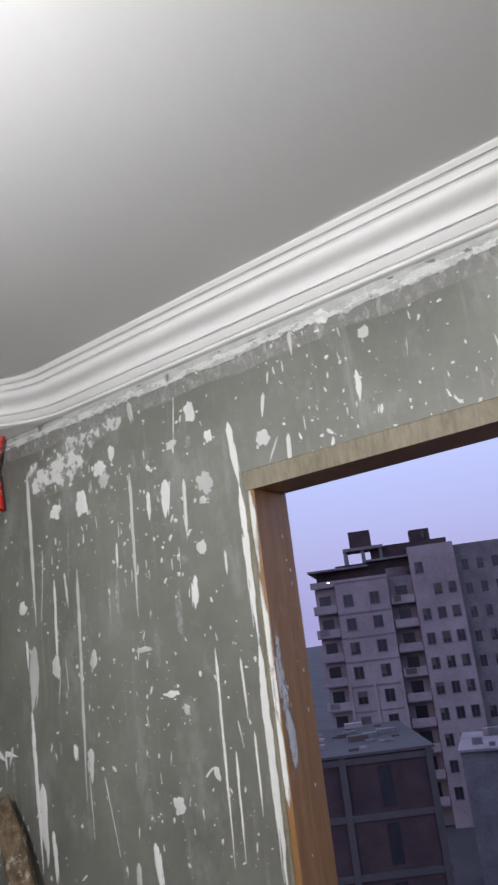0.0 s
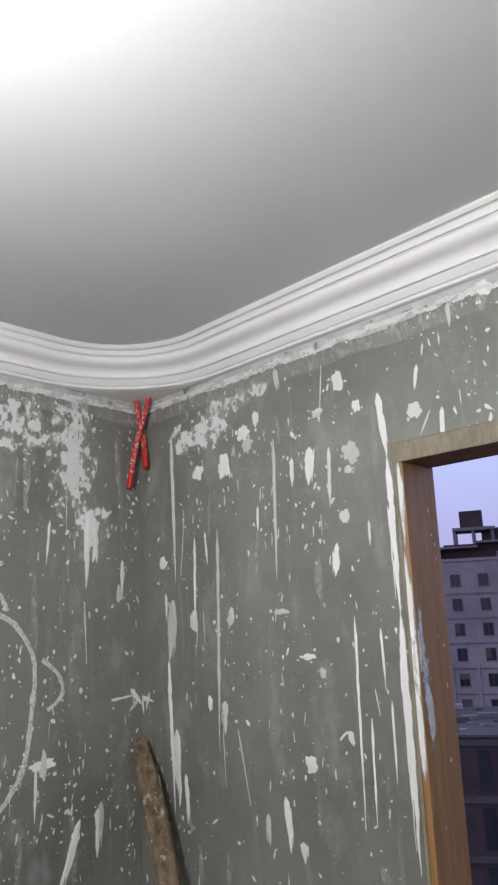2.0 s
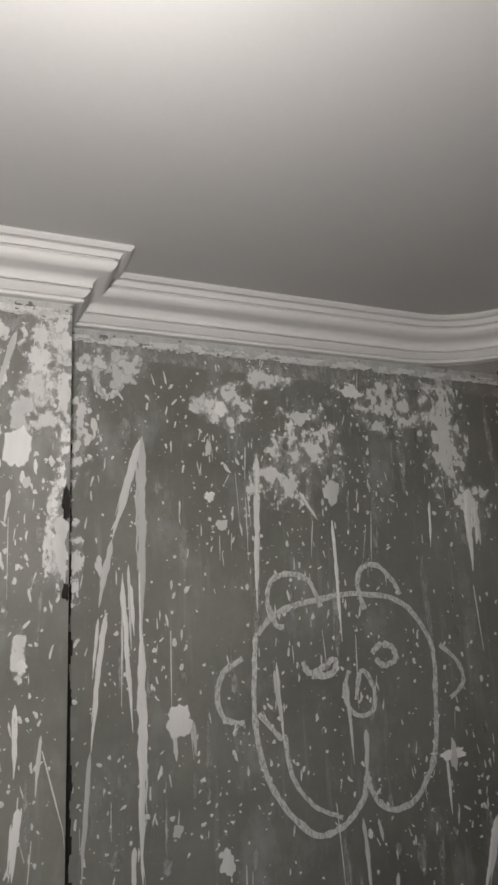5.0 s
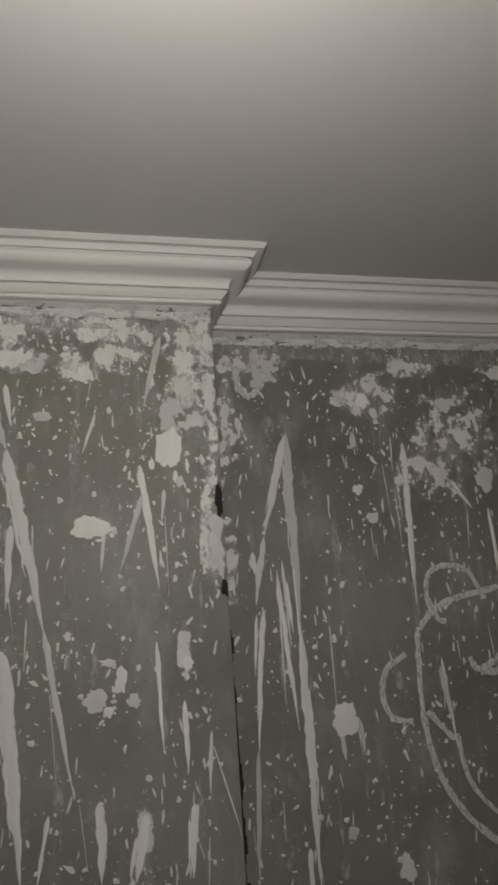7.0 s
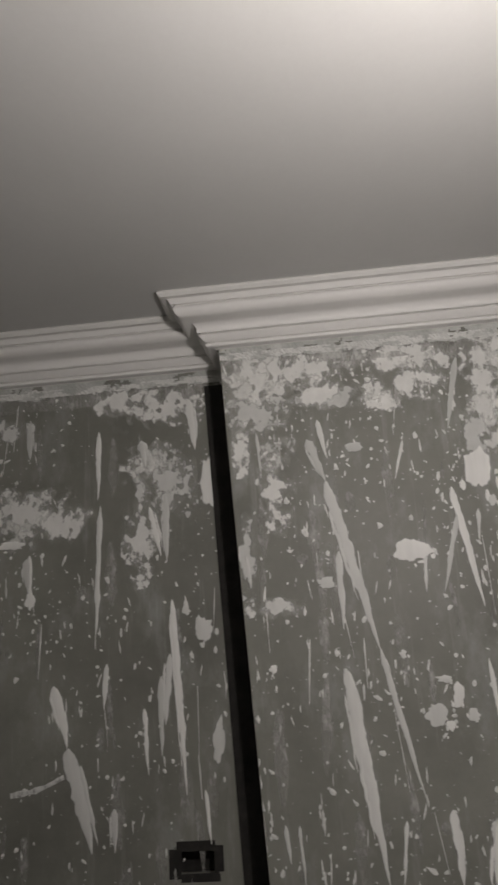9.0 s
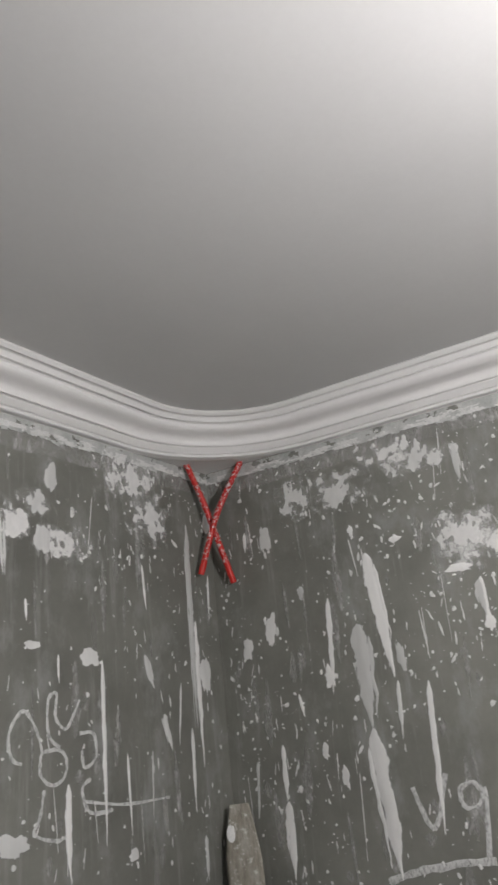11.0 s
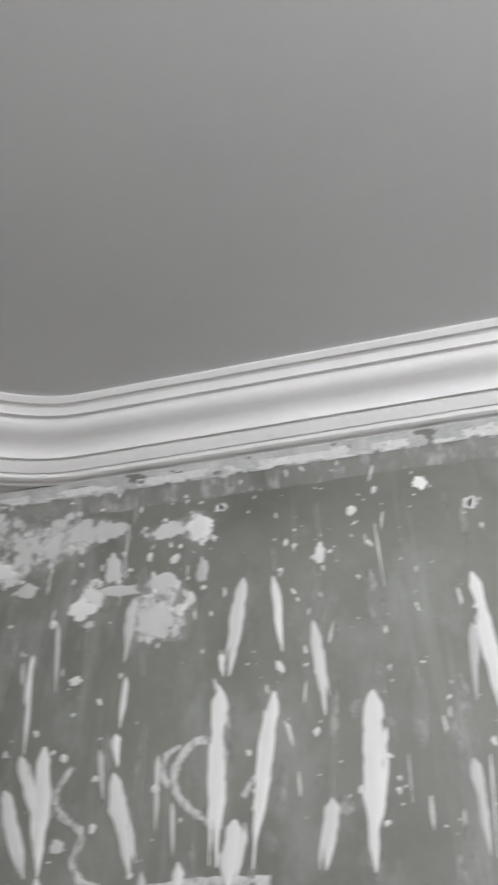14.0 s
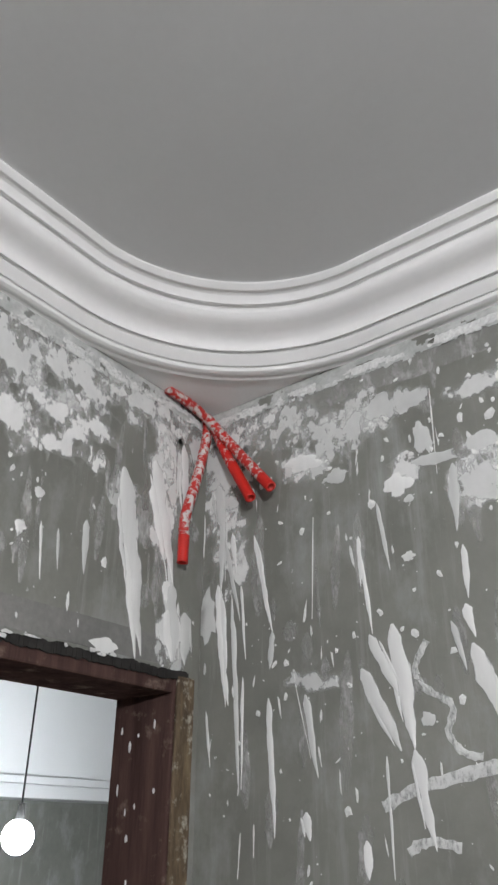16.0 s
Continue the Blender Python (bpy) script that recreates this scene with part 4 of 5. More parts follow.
no_window = lambda u, z: not (WX0 - 0.02 < u < WX1 and WZ0 < z < WZ1 + 0.04)
no_door = lambda u, z: not (DY0 - 0.03 < u < DY1 + 0.03 and z < DZ1 + 0.08)
faint_marks("plaster_film", wall_a, ON["A"][1], 0.04, XD - 0.1, 1.0, ZB - 0.06, 80, 31, no_window)
faint_marks("plaster_film", wall_b, ON["B"][1], YR + 0.05, -0.04, 1.0, ZB - 0.06, 80, 32)
faint_marks("plaster_film", wall_b, ON["B"][1], YC + 0.05, YL - 0.08, 1.0, ZB - 0.06, 90, 33)
faint_marks("plaster_film", column, ON["K"][1], YL + 0.03, YR - 0.03, 1.0, ZB - 0.06, 50, 34)
faint_marks("plaster_film", wall_c, ON["C"][1], 0.05, XD - 0.05, 1.0, ZB - 0.06, 170, 35)
faint_marks("plaster_film", wall_d, ON["D"][1], YC + 0.05, -0.1, 1.0, ZB - 0.06, 90, 36, no_door)
faint_marks("plaster_film", wall_c, ON["C"][1], 2.3, XD - 0.03, 1.4, ZB - 0.10, 70, 37)
faint_marks("plaster_film", wall_d, ON["D"][1], YC + 0.03, DY0 + 0.6, DZ1 + 0.1, ZB - 0.06, 50, 38, no_door)
SPAT = "fine white plaster spatter on the painted wall"
fine_spatter("plaster_spatter", wall_a, ON["A"][1], 0.02, XD - 0.1, 0.9, ZB - 0.03, 4000, 11, SPAT, lambda u, z: not (WX0 - 0.005 < u < WX1 and WZ0 < z < WZ1 + 0.005))
fine_spatter("plaster_spatter", wall_b, ON["B"][1], YR + 0.02, -0.02, 0.8, ZB - 0.03, 3700, 12, SPAT)
fine_spatter("plaster_spatter", wall_b, ON["B"][1], YC + 0.02, YL - 0.02, 0.8, ZB - 0.03, 3000, 13, SPAT)
fine_spatter("plaster_spatter", column, ON["K"][1], YL + 0.01, YR - 0.01, 0.8, ZB - 0.03, 2600, 14, SPAT)
fine_spatter("plaster_spatter", wall_c, ON["C"][1], 0.02, XD - 0.02, 0.8, ZB - 0.03, 4200, 15, SPAT)
fine_spatter("plaster_spatter", wall_d, ON["D"][1], YC + 0.02, -0.1, 0.8, ZB - 0.03, 3500, 16, SPAT, lambda u, z: not (DY0 - 0.005 < u < DY1 + 0.005 and z < DZ1 + 0.005))


# plaster dragged over the edge of the window lining
bm = bmesh.new()
smear(bm, lambda u, z, d: (FT + d, max(u, -0.003), z - WZ0), 0.004, 1.84, 0.014, 0.12, gaps=0.26, stretch=2.5)
smear(bm, lambda u, z, d: (FT + d, max(u, -0.003), z - WZ0), 0.020, 1.77, 0.016, 0.08, gaps=0.30, stretch=2.5)
part("plaster_smear", bm, SMEARMAT, window_1, "white plaster dragged down the lining edge")
bm = bmesh.new()
smear(bm, lambda u, z, d: (min(max(u, 0.001), FT), -0.004 - d, z - WZ0), 0.012, 1.84, 0.013, 0.17, gaps=0.12, stretch=4.0)
part("plaster_smear", bm, SMEARMAT, window_1, "white plaster dragged down the lining edge")


def joint_band(name, host, at, u0, u1, seed, material, top, low, holes, lift, label):
    """Roughly filled joint under the cornice, between two broken edges below the cornice foot."""
    cell = 0.0045
    nu, nz = int((u1 - u0) / cell), max(4, int((low - top) / cell))
    verts, faces, index = [], [], {}
    r = random.Random(seed)

    def corner(i, j):
        if (i, j) not in index:
            index[i, j] = len(verts)
            verts.append(at(u0 + (u1 - u0) * i / nu + r.uniform(-0.35, 0.35) * cell, ZB + 0.002 - top - (low - top) * j / nz + r.uniform(-0.35, 0.35) * cell, lift * r.uniform(0.6, 1.5)))
        return index[i, j]

    for i in range(nu):
        u = u0 + (u1 - u0) * i / nu
        reach = 0.80 + 0.22 * noise.noise((u * 5 + seed, 0.0, 2.0)) + 0.16 * noise.noise((u * 27 + seed, 0.0, 5.0))
        start = (0.12 + 0.2 * noise.noise((u * 9 + seed, 1.0, 8.0))) if top > 0 else -1
        for j in range(nz):
            f = (j + 0.5) / nz
            k = noise.noise((u * 17 + seed, f * 1.6, 3.0)) + 0.5 * noise.noise((u * 60, f * 4 + seed, 4.0))
            if start < f < reach and k > holes:
                faces.append((corner(i, j), corner(i + 1, j), corner(i + 1, j + 1), corner(i, j + 1)))
    me = bpy.data.meshes.new(name)
    me.from_pydata(verts, [], faces)
    me.materials.append(material)
    ob = new(name, me)
    ob.parent = host
    return tagged(ob, label, kind="stuff")


def knife_film(host, at, u0, u1, seed):
    """Watery film left by the filling knife under the joint."""
    bm = bmesh.new()
    n = int((u1 - u0) / 0.02)
    pts = [(u0 + (u1 - u0) * i / n, ZB - 0.058 + 0.010 * noise.noise((i * 0.05, seed, 0.0))) for i in range(n + 1)]
    ribbon(bm, at, pts, [0.022 + 0.010 * noise.noise((i * 0.13, seed, 7.0)) for i in range(n + 1)], 0.0005, 0.06)
    return tagged(part("joint_film", bm, FILM, host), "pale watery knife smear below the cornice joint", kind="stuff")


for key, u0, u1 in (("A", 0.01, XD - 0.01), ("B", YR + 0.01, -0.01), ("B", YC + 0.01, YL - 0.01), ("K", YL + 0.005, YR - 0.005), ("C", 0.01, XD - 0.01), ("D", YC + 0.01, -0.01)):
    knife_film(*ON[key], u0, u1, 3.0 + u0)
for i, (key, u0, u1) in enumerate((("A", 0.0, XD), ("B", YR, 0.0), ("B", YC, YL), ("K", YL, YR), ("C", 0.0, XD), ("D", YC, 0.0))):
    joint_band("joint_filling", *ON[key], u0, u1, 21 + i, WASH, 0.0, 0.050, -0.42, 0.0012, "mottled grey-white filling along the cornice joint")
    joint_band("joint_plaster", *ON[key], u0, u1, 41 + i, PLASTER, 0.014, 0.046, -0.08, 0.0030, "ragged white knife line along the cornice joint")

# ---------------------------------------------------------------- red conduits in the corners
def spotted(name, base, spot, lo, hi, rough=0.4, scale=45):
    m, n, l, s = nodes_of(name)
    col = mix(n, l, 0.5, base, ramp(n, l, tex_noise(n, l, 12, 3), 0.3, 0.7, (0.55, 0.55, 0.55), (1, 1, 1)), "MULTIPLY")
    f = ramp(n, l, tex_noise(n, l, scale, 5, 0.65), lo, hi, (0, 0, 0), (1, 1, 1))
    l.new(mix(n, l, f, col, spot), s.inputs["Base Color"])
    s.inputs["Roughness"].default_value = rough
    bump(n, l, s, f, 0.5, 0.002)
    return m


CONDUIT = spotted("red_conduit_with_plaster", (0.62, 0.02, 0.014), (0.70, 0.66, 0.64), 0.53, 0.60, 0.4, 95)
CONDUITEND = spotted("clean_red_conduit", (0.66, 0.022, 0.014), (0.70, 0.62, 0.60), 0.68, 0.72)
WHITENED = spotted("red_conduit_caked_with_plaster", (0.60, 0.03, 0.022), (0.70, 0.65, 0.62), 0.49, 0.56, 0.6, 80)


def tube(points, radius, rib=0.0011, pitch=0.0042):
    """Corrugated flexible pipe along a smooth line."""
    curve, line = [Vector(p) for p in points], []
    for i in range(len(curve) - 1):
        p0, p1, p2, p3 = curve[max(i - 1, 0)], curve[i], curve[i + 1], curve[min(i + 2, len(curve) - 1)]
        n = max(2, int((p2 - p1).length / (pitch / 2)))
        for k in range(n):
            f = k / n
            line.append(0.5 * (2 * p1 + (p2 - p0) * f + (2 * p0 - 5 * p1 + 4 * p2 - p3) * f * f + (3 * p1 - p0 - 3 * p2 + p3) * f ** 3))
    line.append(curve[-1])
    bm = bmesh.new()
    rings = []
    for i, p in enumerate(line):
        way = (line[min(i + 1, len(line) - 1)] - line[max(i - 1, 0)]).normalized()
        side = way.cross(Vector((0.3, 0.5, 0.81))).normalized()
        up = way.cross(side)
        r = radius + (rib if i % 2 else -rib)
        rings.append([bm.verts.new(p + r * (math.cos(a) * side + math.sin(a) * up)) for a in (2 * math.pi * k / 12 for k in range(12))])
    inner = []
    for i in (len(line) - 1, max(len(line) - 8, 0)):
        ring = rings[i]
        mid = sum((v.co for v in ring), Vector()) / 12
        inner.append([bm.verts.new(mid + (v.co - mid) * 0.78) for v in ring])
    for a, b in list(zip(rings, rings[1:])) + [(rings[-1], inner[0]), (inner[0], inner[1])]:
        for k in range(12):
            bm.faces.new((a[k], a[(k + 1) % 12], b[(k + 1) % 12], b[k]))
    bm.faces.new(inner[1])
    bm.faces.new(rings[0][::-1])
    return bm


def conduit(points, label, clean=0.3, coat=None):
    """A cut end of red conduit: the plastered length and its clean tip."""
    top = Vector(points[0])
    ob = thing("electrical_conduit", label, "conduit", top, "conduits hanging in the corners")
    local = [Vector(p) - top for p in points]
    cut = local[-2].lerp(local[-1], 1 - clean)
    part("sleeve", tube(local[:-1] + [cut], 0.0104), coat or CONDUIT, ob, "", True)
    part("open_end", tube([cut, local[-1]], 0.0105), CONDUITEND, ob, "clean red open pipe end", True)
    return ob


conduit([(0.085, -0.030, 2.735), (0.052, -0.050, 2.60), (0.036, -0.066, 2.50), (0.030, -0.082, 2.385)], "red corrugated conduit end crossing another in the corner", 0.5)
conduit([(0.022, -0.050, 2.735), (0.030, -0.028, 2.62), (0.045, -0.026, 2.55), (0.062, -0.030, 2.462)], "short red corrugated conduit end spotted with plaster", 0.6)
conduit([(0.150, YC + 0.022, 2.735), (0.105, YC + 0.050, 2.60), (0.075, YC + 0.062, 2.51), (0.034, YC + 0.102, 2.312)], "red conduit end crossing another into an X", 0.35)
conduit([(0.020, YC + 0.172, 2.735), (0.080, YC + 0.110, 2.58), (0.098, YC + 0.080, 2.50), (0.122, YC + 0.032, 2.345)], "plaster-whitened red conduit end crossing another", 0.3)
conduit([(XD - 0.014, YC + 0.150, 2.722), (XD - 0.018, YC + 0.075, 2.714), (XD - 0.024, YC + 0.030, 2.690), (XD - 0.026, YC + 0.038, 2.62), (XD - 0.026, YC + 0.062, 2.53), (XD - 0.027, YC + 0.090, 2.44), (XD - 0.028, YC + 0.093, 2.345)], "long red conduit caked with plaster above the door frame", 0.6, WHITENED)
conduit([(XD - 0.030, YC + 0.020, 2.690), (XD - 0.085, YC + 0.030, 2.585), (XD - 0.158, YC + 0.044, 2.465)], "short red conduit end bent out of the corner", 0.75)
conduit([(XD - 0.036, YC + 0.045, 2.690), (XD - 0.120, YC + 0.030, 2.578), (XD - 0.205, YC + 0.040, 2.477)], "short red conduit end whitened with plaster", 0.3, WHITENED)


# ---------------------------------------------------------------- boards leaning in the corners
def leaning_board(foot, top, width, thick, label, seed, timber):
    """A sawn timber with chewed top end, standing on the floor and leaning into the corner."""
    foot, top = Vector(foot), Vector(top)
    way = (top - foot).normalized()
    ob = thing("wooden_board", label, "board", foot, "boards standing in the corners")
    side = way.cross(Vector((1, 1, 0))).normalized()
    face = way.cross(side).normalized()
    r = random.Random(seed)
    bm = bmesh.new()
    n, rings = 26, []
    length = (top - foot).length
    for i in range(n + 1):
        f = i / n
        k = 1.0 if f < 0.93 else 1.0 - 0.45 * (f - 0.93) / 0.07
        c = way * length * f
        ring = []
        for a, b in ((-1, -0.8), (-0.9, -1), (0.9, -1), (1, -0.8), (1, 0.8), (0.9, 1), (-0.9, 1), (-1, 0.8)):
            w = 0.5 * width * k * a * (1 + r.uniform(-0.03, 0.03))
            t = 0.5 * thick * k * b * (1 + r.uniform(-0.05, 0.05))
            ring.append(bm.verts.new(c + side * w + face * t + way * (r.uniform(-0.012, 0.012) if i == n else 0)))
        rings.append(ring)
    for a, b in zip(rings, rings[1:]):
        for k in range(8):
            bm.faces.new((a[k], a[(k + 1) % 8], b[(k + 1) % 8], b[k]))
    bm.faces.new(rings[0][::-1])
    bm.faces.new(rings[-1])
    part("plank", bm, timber, ob)
    for q in range(34):
        f, sgn = r.uniform(0.45, 0.97), (1 if q % 2 else -1)
        if way.dot(Vector((0, 0, 1))) < 0:
            sgn = -sgn
        bm = bmesh.new()
        c = way * length * f + side * r.uniform(-0.38, 0.38) * width
        size = 0.003 + 0.011 * r.random() ** 2

        def at(u, z, d, c=c, sgn=sgn):
            return c + side * u + way * z + face * sgn * (0.5 * thick + 0.0008 + d)

        drop(bm, at, 0, 0, size, size * r.uniform(1.0, 2.2), n=9)
        part("plaster_drop", bm, PLASTER, ob, "", True)
    return ob


leaning_board((1.02, -0.30, 0.0), (0.060, -0.052, 1.52), 0.138, 0.066, "brown timber spotted with white plaster leaning in the corner", 3, BOARD)
leaning_board((0.24, YC + 0.22, 0.0), (0.060, YC + 0.062, 1.63), 0.105, 0.030, "plaster-smeared grey board standing upright in the corner", 4, PALEBOARD)

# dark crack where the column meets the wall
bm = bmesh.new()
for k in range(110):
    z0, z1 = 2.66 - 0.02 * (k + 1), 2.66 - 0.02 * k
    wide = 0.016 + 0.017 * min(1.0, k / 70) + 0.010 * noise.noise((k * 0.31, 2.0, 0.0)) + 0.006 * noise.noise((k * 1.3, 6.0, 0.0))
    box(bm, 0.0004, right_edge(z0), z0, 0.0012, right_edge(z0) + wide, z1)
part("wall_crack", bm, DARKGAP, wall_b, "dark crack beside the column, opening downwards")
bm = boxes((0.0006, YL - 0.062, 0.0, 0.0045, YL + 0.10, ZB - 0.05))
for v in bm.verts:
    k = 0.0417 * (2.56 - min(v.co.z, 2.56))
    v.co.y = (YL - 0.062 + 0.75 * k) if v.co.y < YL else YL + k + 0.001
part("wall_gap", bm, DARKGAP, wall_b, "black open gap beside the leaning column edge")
# hole for a switch box in wall B and chipped pockets beside the column
# black sheet on the hole's back colours in the shade of the shallow recess
part("recess_shade", boxes((-0.0595, HY0 + 0.002, HZ0 + 0.002, -0.05, HY1 - 0.002, HZ1 - 0.002)), DARKGAP, wall_b, "black backing for the shade in the broken-out switch box hole")
for u, z, rx, rz in ((HY0, 1.40, 0.016, 0.034), (HY1, 1.41, 0.012, 0.03), (-2.47, HZ1, 0.05, 0.012), (-2.46, HZ0, 0.05, 0.010)):
    bm = bmesh.new()
    smear(bm, ON["B"][1], u, z, rx, rz, cell=0.003, gaps=-0.1)
    part("broken_rim", bm, DARKGAP, wall_b)
for z, rx, rz in ((2.184, 0.012, 0.036), (1.972, 0.008, 0.020)):
    bm = bmesh.new()
    drop(bm, ON["K"][1], right_edge(z) - 0.006, z, rx, rz, rough=0.6, lift=0.004)
    part("chipped_pocket", bm, DARKGAP, column, "black chip broken out of the edge")

# worn plaster on the window lining and door frame
for i in range(11):
    bm = bmesh.new()
    z = rnd.uniform(0.35, 1.3)
    drop(bm, lambda u, w, d: (FT + d, u, w), rnd.uniform(0.01, 0.12), z, rnd.uniform(0.001, 0.003), rnd.uniform(0.002, 0.007), n=7)
    part("plaster_drop", bm, PLASTER, window_1)
bm = bmesh.new()
for k in range(5):
    smear(bm, lambda u, w, d: (FT + d, u, w - WZ0), 0.010 + 0.005 * k, 1.84 - 0.045 * k, 0.016, 0.12 - 0.012 * k, gaps=-0.05, stretch=6.0)
part("plaster_smear", bm, SMEARMAT, window_1)
bm = bmesh.new()
for k in range(3):
    smear(bm, lambda u, w, d: (u, -0.0045 - d, w - WZ0), 0.008, 2.2 - 0.30 * k, 0.016, 0.22, gaps=0.02, stretch=5.0)
part("plaster_smear", bm, RUNMAT, window_1)
# thin face strip of the lining on the wall
win("face_strip", (WX0 - 0.008, -0.0072, WZ1 - FT - 0.001, WX1 + 0.008, -0.0045, WZ1 + 0.030), WOODFACE, "dusty pale wooden cover strip")
win("face_strip", (WX0 - 0.006, -0.007, WZ0, WX0 + 0.004, -0.0045, WZ1), WOODFACE)
dor("casing", (XD - 0.012, DY0 - 0.016, 0, XD - 0.0045, DY0 + 0.030, DZ1 - 0.004), BOARD, "worn brown casing strip")
bm = bmesh.new()
for k in range(220):
    y0 = (DY1 - DY0) * k / 220
    low, top, deep = (noise.noise((k * f, q, 0.0)) + 0.6 * noise.noise((k * 3.1 * f, q, 4.0)) for f, q in ((0.16, 1.0), (0.13, 5.0), (0.2, 9.0)))
    box(bm, -0.009 - 0.003 * deep, y0, DZ1 - 0.012 - 0.006 * low, -0.0045, y0 + (DY1 - DY0) / 220 + 0.0005, DZ1 + 0.004 + 0.005 * top)
part("lintel_lip", bm, DARKGAP, door_1, "black broken plaster edge over the frame")
dor("lintel_face", (XD - 0.0009, DY0 + 0.05, DZ1 + 0.012, XD + 0.004, DY1 + 0.1, DZ1 + 0.062), CEMENT, "bare cement strip over the frame")
for i in range(30):
    bm = bmesh.new()
    if i % 3:
        drop(bm, lambda u, w, d: (u, 0.035 + d, w), rnd.uniform(0.01, 0.13), rnd.uniform(1.45, 2.08), rnd.uniform(0.001, 0.004), rnd.uniform(0.002, 0.010), n=7)
    else:
        drop(bm, lambda u, w, d: (-0.014 - d, u, w), rnd.uniform(0.05, 0.6), DZ1 + rnd.uniform(-0.008, 0.006), rnd.uniform(0.002, 0.012), rnd.uniform(0.0015, 0.004), rough=0.9, n=9)
    part("plaster_drop", bm, PLASTER, door_1)

# ---------------------------------------------------------------- the next room
X2, Y20, Y21 = 6.60, -7.2, -1.6
room = part("next_room_wall", boxes((X2, Y20, 0, X2 + 0.1, Y21, ZT), (XD + TH, Y20 - 0.1, 0, X2 + 0.1, Y20, ZT), (XD + TH, Y21, 0, X2 + 0.1, Y21 + 0.1, ZT), (XD, Y20, 0, XD + TH, YC - TH, ZT)), PAINT)
tagged(room, "grey painted walls of the lit next room", "wall", kind="structure")
tagged(part("next_room_floor", boxes((XD + TH, Y20, -0.12, X2, Y21, 0)), FLOOR), "bare cement floor of the next room", "floor", kind="structure")
tagged(part("next_room_ceiling", boxes((XD + TH, Y20, ZT, X2, Y21, ZT + 0.15)), CEIL), "white ceiling of the next room", "ceiling", kind="structure")
tagged(part("next_room_beam", boxes((X2 - 0.30, Y20, 2.16, X2, Y21, ZT), (X2 - 0.34, Y20, 2.12, X2, Y21, 2.16), (X2 - 0.30, Y20, 2.05, X2, Y21, 2.12), bevel=0.006), CEIL), "white plastered ceiling beam with a moulded edge", "beam", kind="structure")

bulb = thing("hanging_bulb", "lit bare bulb hanging on a black wire", "light bulb", (5.30, -4.755, ZT))
bm = bmesh.new()
bmesh.ops.create_uvsphere(bm, u_segments=24, v_segments=14, radius=0.062, matrix=Matrix.Translation((0, 0, 1.866 - ZT)))
m, n, l, s = nodes_of("lit_bulb_glass")
s.inputs["Base Color"].default_value = (0.9, 0.9, 0.95, 1)
s.inputs["Emission Color"].default_value = (0.88, 0.93, 1.0, 1)
s.inputs["Emission Strength"].default_value = 40.0
glass = part("bulb_glass", bm, m, bulb, "glowing white globe", True)
glass.visible_shadow = False
bm = bmesh.new()
bmesh.ops.create_cone(bm, cap_ends=True, segments=16, radius1=0.018, radius2=0.014, depth=0.06, matrix=Matrix.Translation((0, 0, 1.955 - ZT)))
part("lamp_holder", bm, DARKGAP, bulb)
bm = bmesh.new()
bmesh.ops.create_cone(bm, cap_ends=True, segments=8, radius1=0.004, radius2=0.004, depth=ZT - 1.98, matrix=Matrix.Translation((0, 0, 0.5 * (1.98 - ZT))))
part("cord", bm, DARKGAP, bulb)
lamp("next_room_light", "POINT", (5.30, -4.755, 1.866), 20.0, (0.90, 0.94, 1.0), 0.05)

# ---------------------------------------------------------------- outside
GROUND_Z = -22.0
DUST = surface("dusty_street_ground", (0.05, 0.042, 0.045), (0.09, 0.078, 0.08), 0.05, 0.95, 1.5, 0.2, 0.02)
RENDERED = surface("pale_rendered_facade", (0.22, 0.175, 0.185), (0.35, 0.29, 0.30), 0.22, 0.9, 2.5, 0.2, 0.02)
BRICKY = surface("raw_red_brick_infill", (0.04, 0.024, 0.027), (0.075, 0.048, 0.048), 0.6, 0.95, 9.0, 0.4, 0.02)
GREYCON = surface("weathered_concrete", (0.13, 0.115, 0.125), (0.22, 0.20, 0.205), 0.5, 0.95, 4.0, 0.3, 0.02)
PANE = surface("dark_window_glass", (0.02, 0.02, 0.025), (0.045, 0.045, 0.05), 0.4, 0.15, 3.0, 0.05, 0.005)
SHUTTER = surface("dark_wooden_shutter", (0.06, 0.045, 0.04), (0.11, 0.085, 0.08), 1.0, 0.8, 8.0, 0.2, 0.01)
ground = part("ground", boxes((-900, -900, GROUND_Z - 1, 900, 1800, GROUND_Z)), DUST)
tagged(ground, "dark dusty ground between the buildings", "ground", kind="structure")

block = thing("apartment_building", "pale apartment block with balconies and rooftop tanks", "building", (-42.1, 85.4, -0.75))
block.rotation_euler = (0, 0, radians(27.0))


def blk(name, rows, mat, parent=block, label="", bevel=0.0):
    return part(name, boxes(*rows, bevel=bevel), mat, parent, label)


TOPZ = 9.6
# local x runs along the front to the right, local y away from the viewer
blk("wall", [(-9.6, 1.4, GROUND_Z, -6.8, 22, TOPZ - 1.2)], RENDERED)
blk("wall", [(-6.8, 0, GROUND_Z, 0.0, 22, TOPZ - 0.8)], RENDERED)
blk("wall", [(0.0, 2.2, GROUND_Z, 3.2, 22, TOPZ + 0.4)], RENDERED)
blk("wall", [(3.2, 0.4, GROUND_Z, 9.0, 26, TOPZ + 2.6)], RENDERED)
blk("wall", [(9.0, 1.6, GROUND_Z, 16.5, 27, TOPZ + 2.2)], GREYCON)
blk("parapet", [(-10.0, 0.4, TOPZ - 1.2, -6.8, 1.2, TOPZ - 0.4), (-7.0, -0.15, TOPZ - 0.8, 0.1, 0.2, TOPZ - 0.45)], RENDERED)
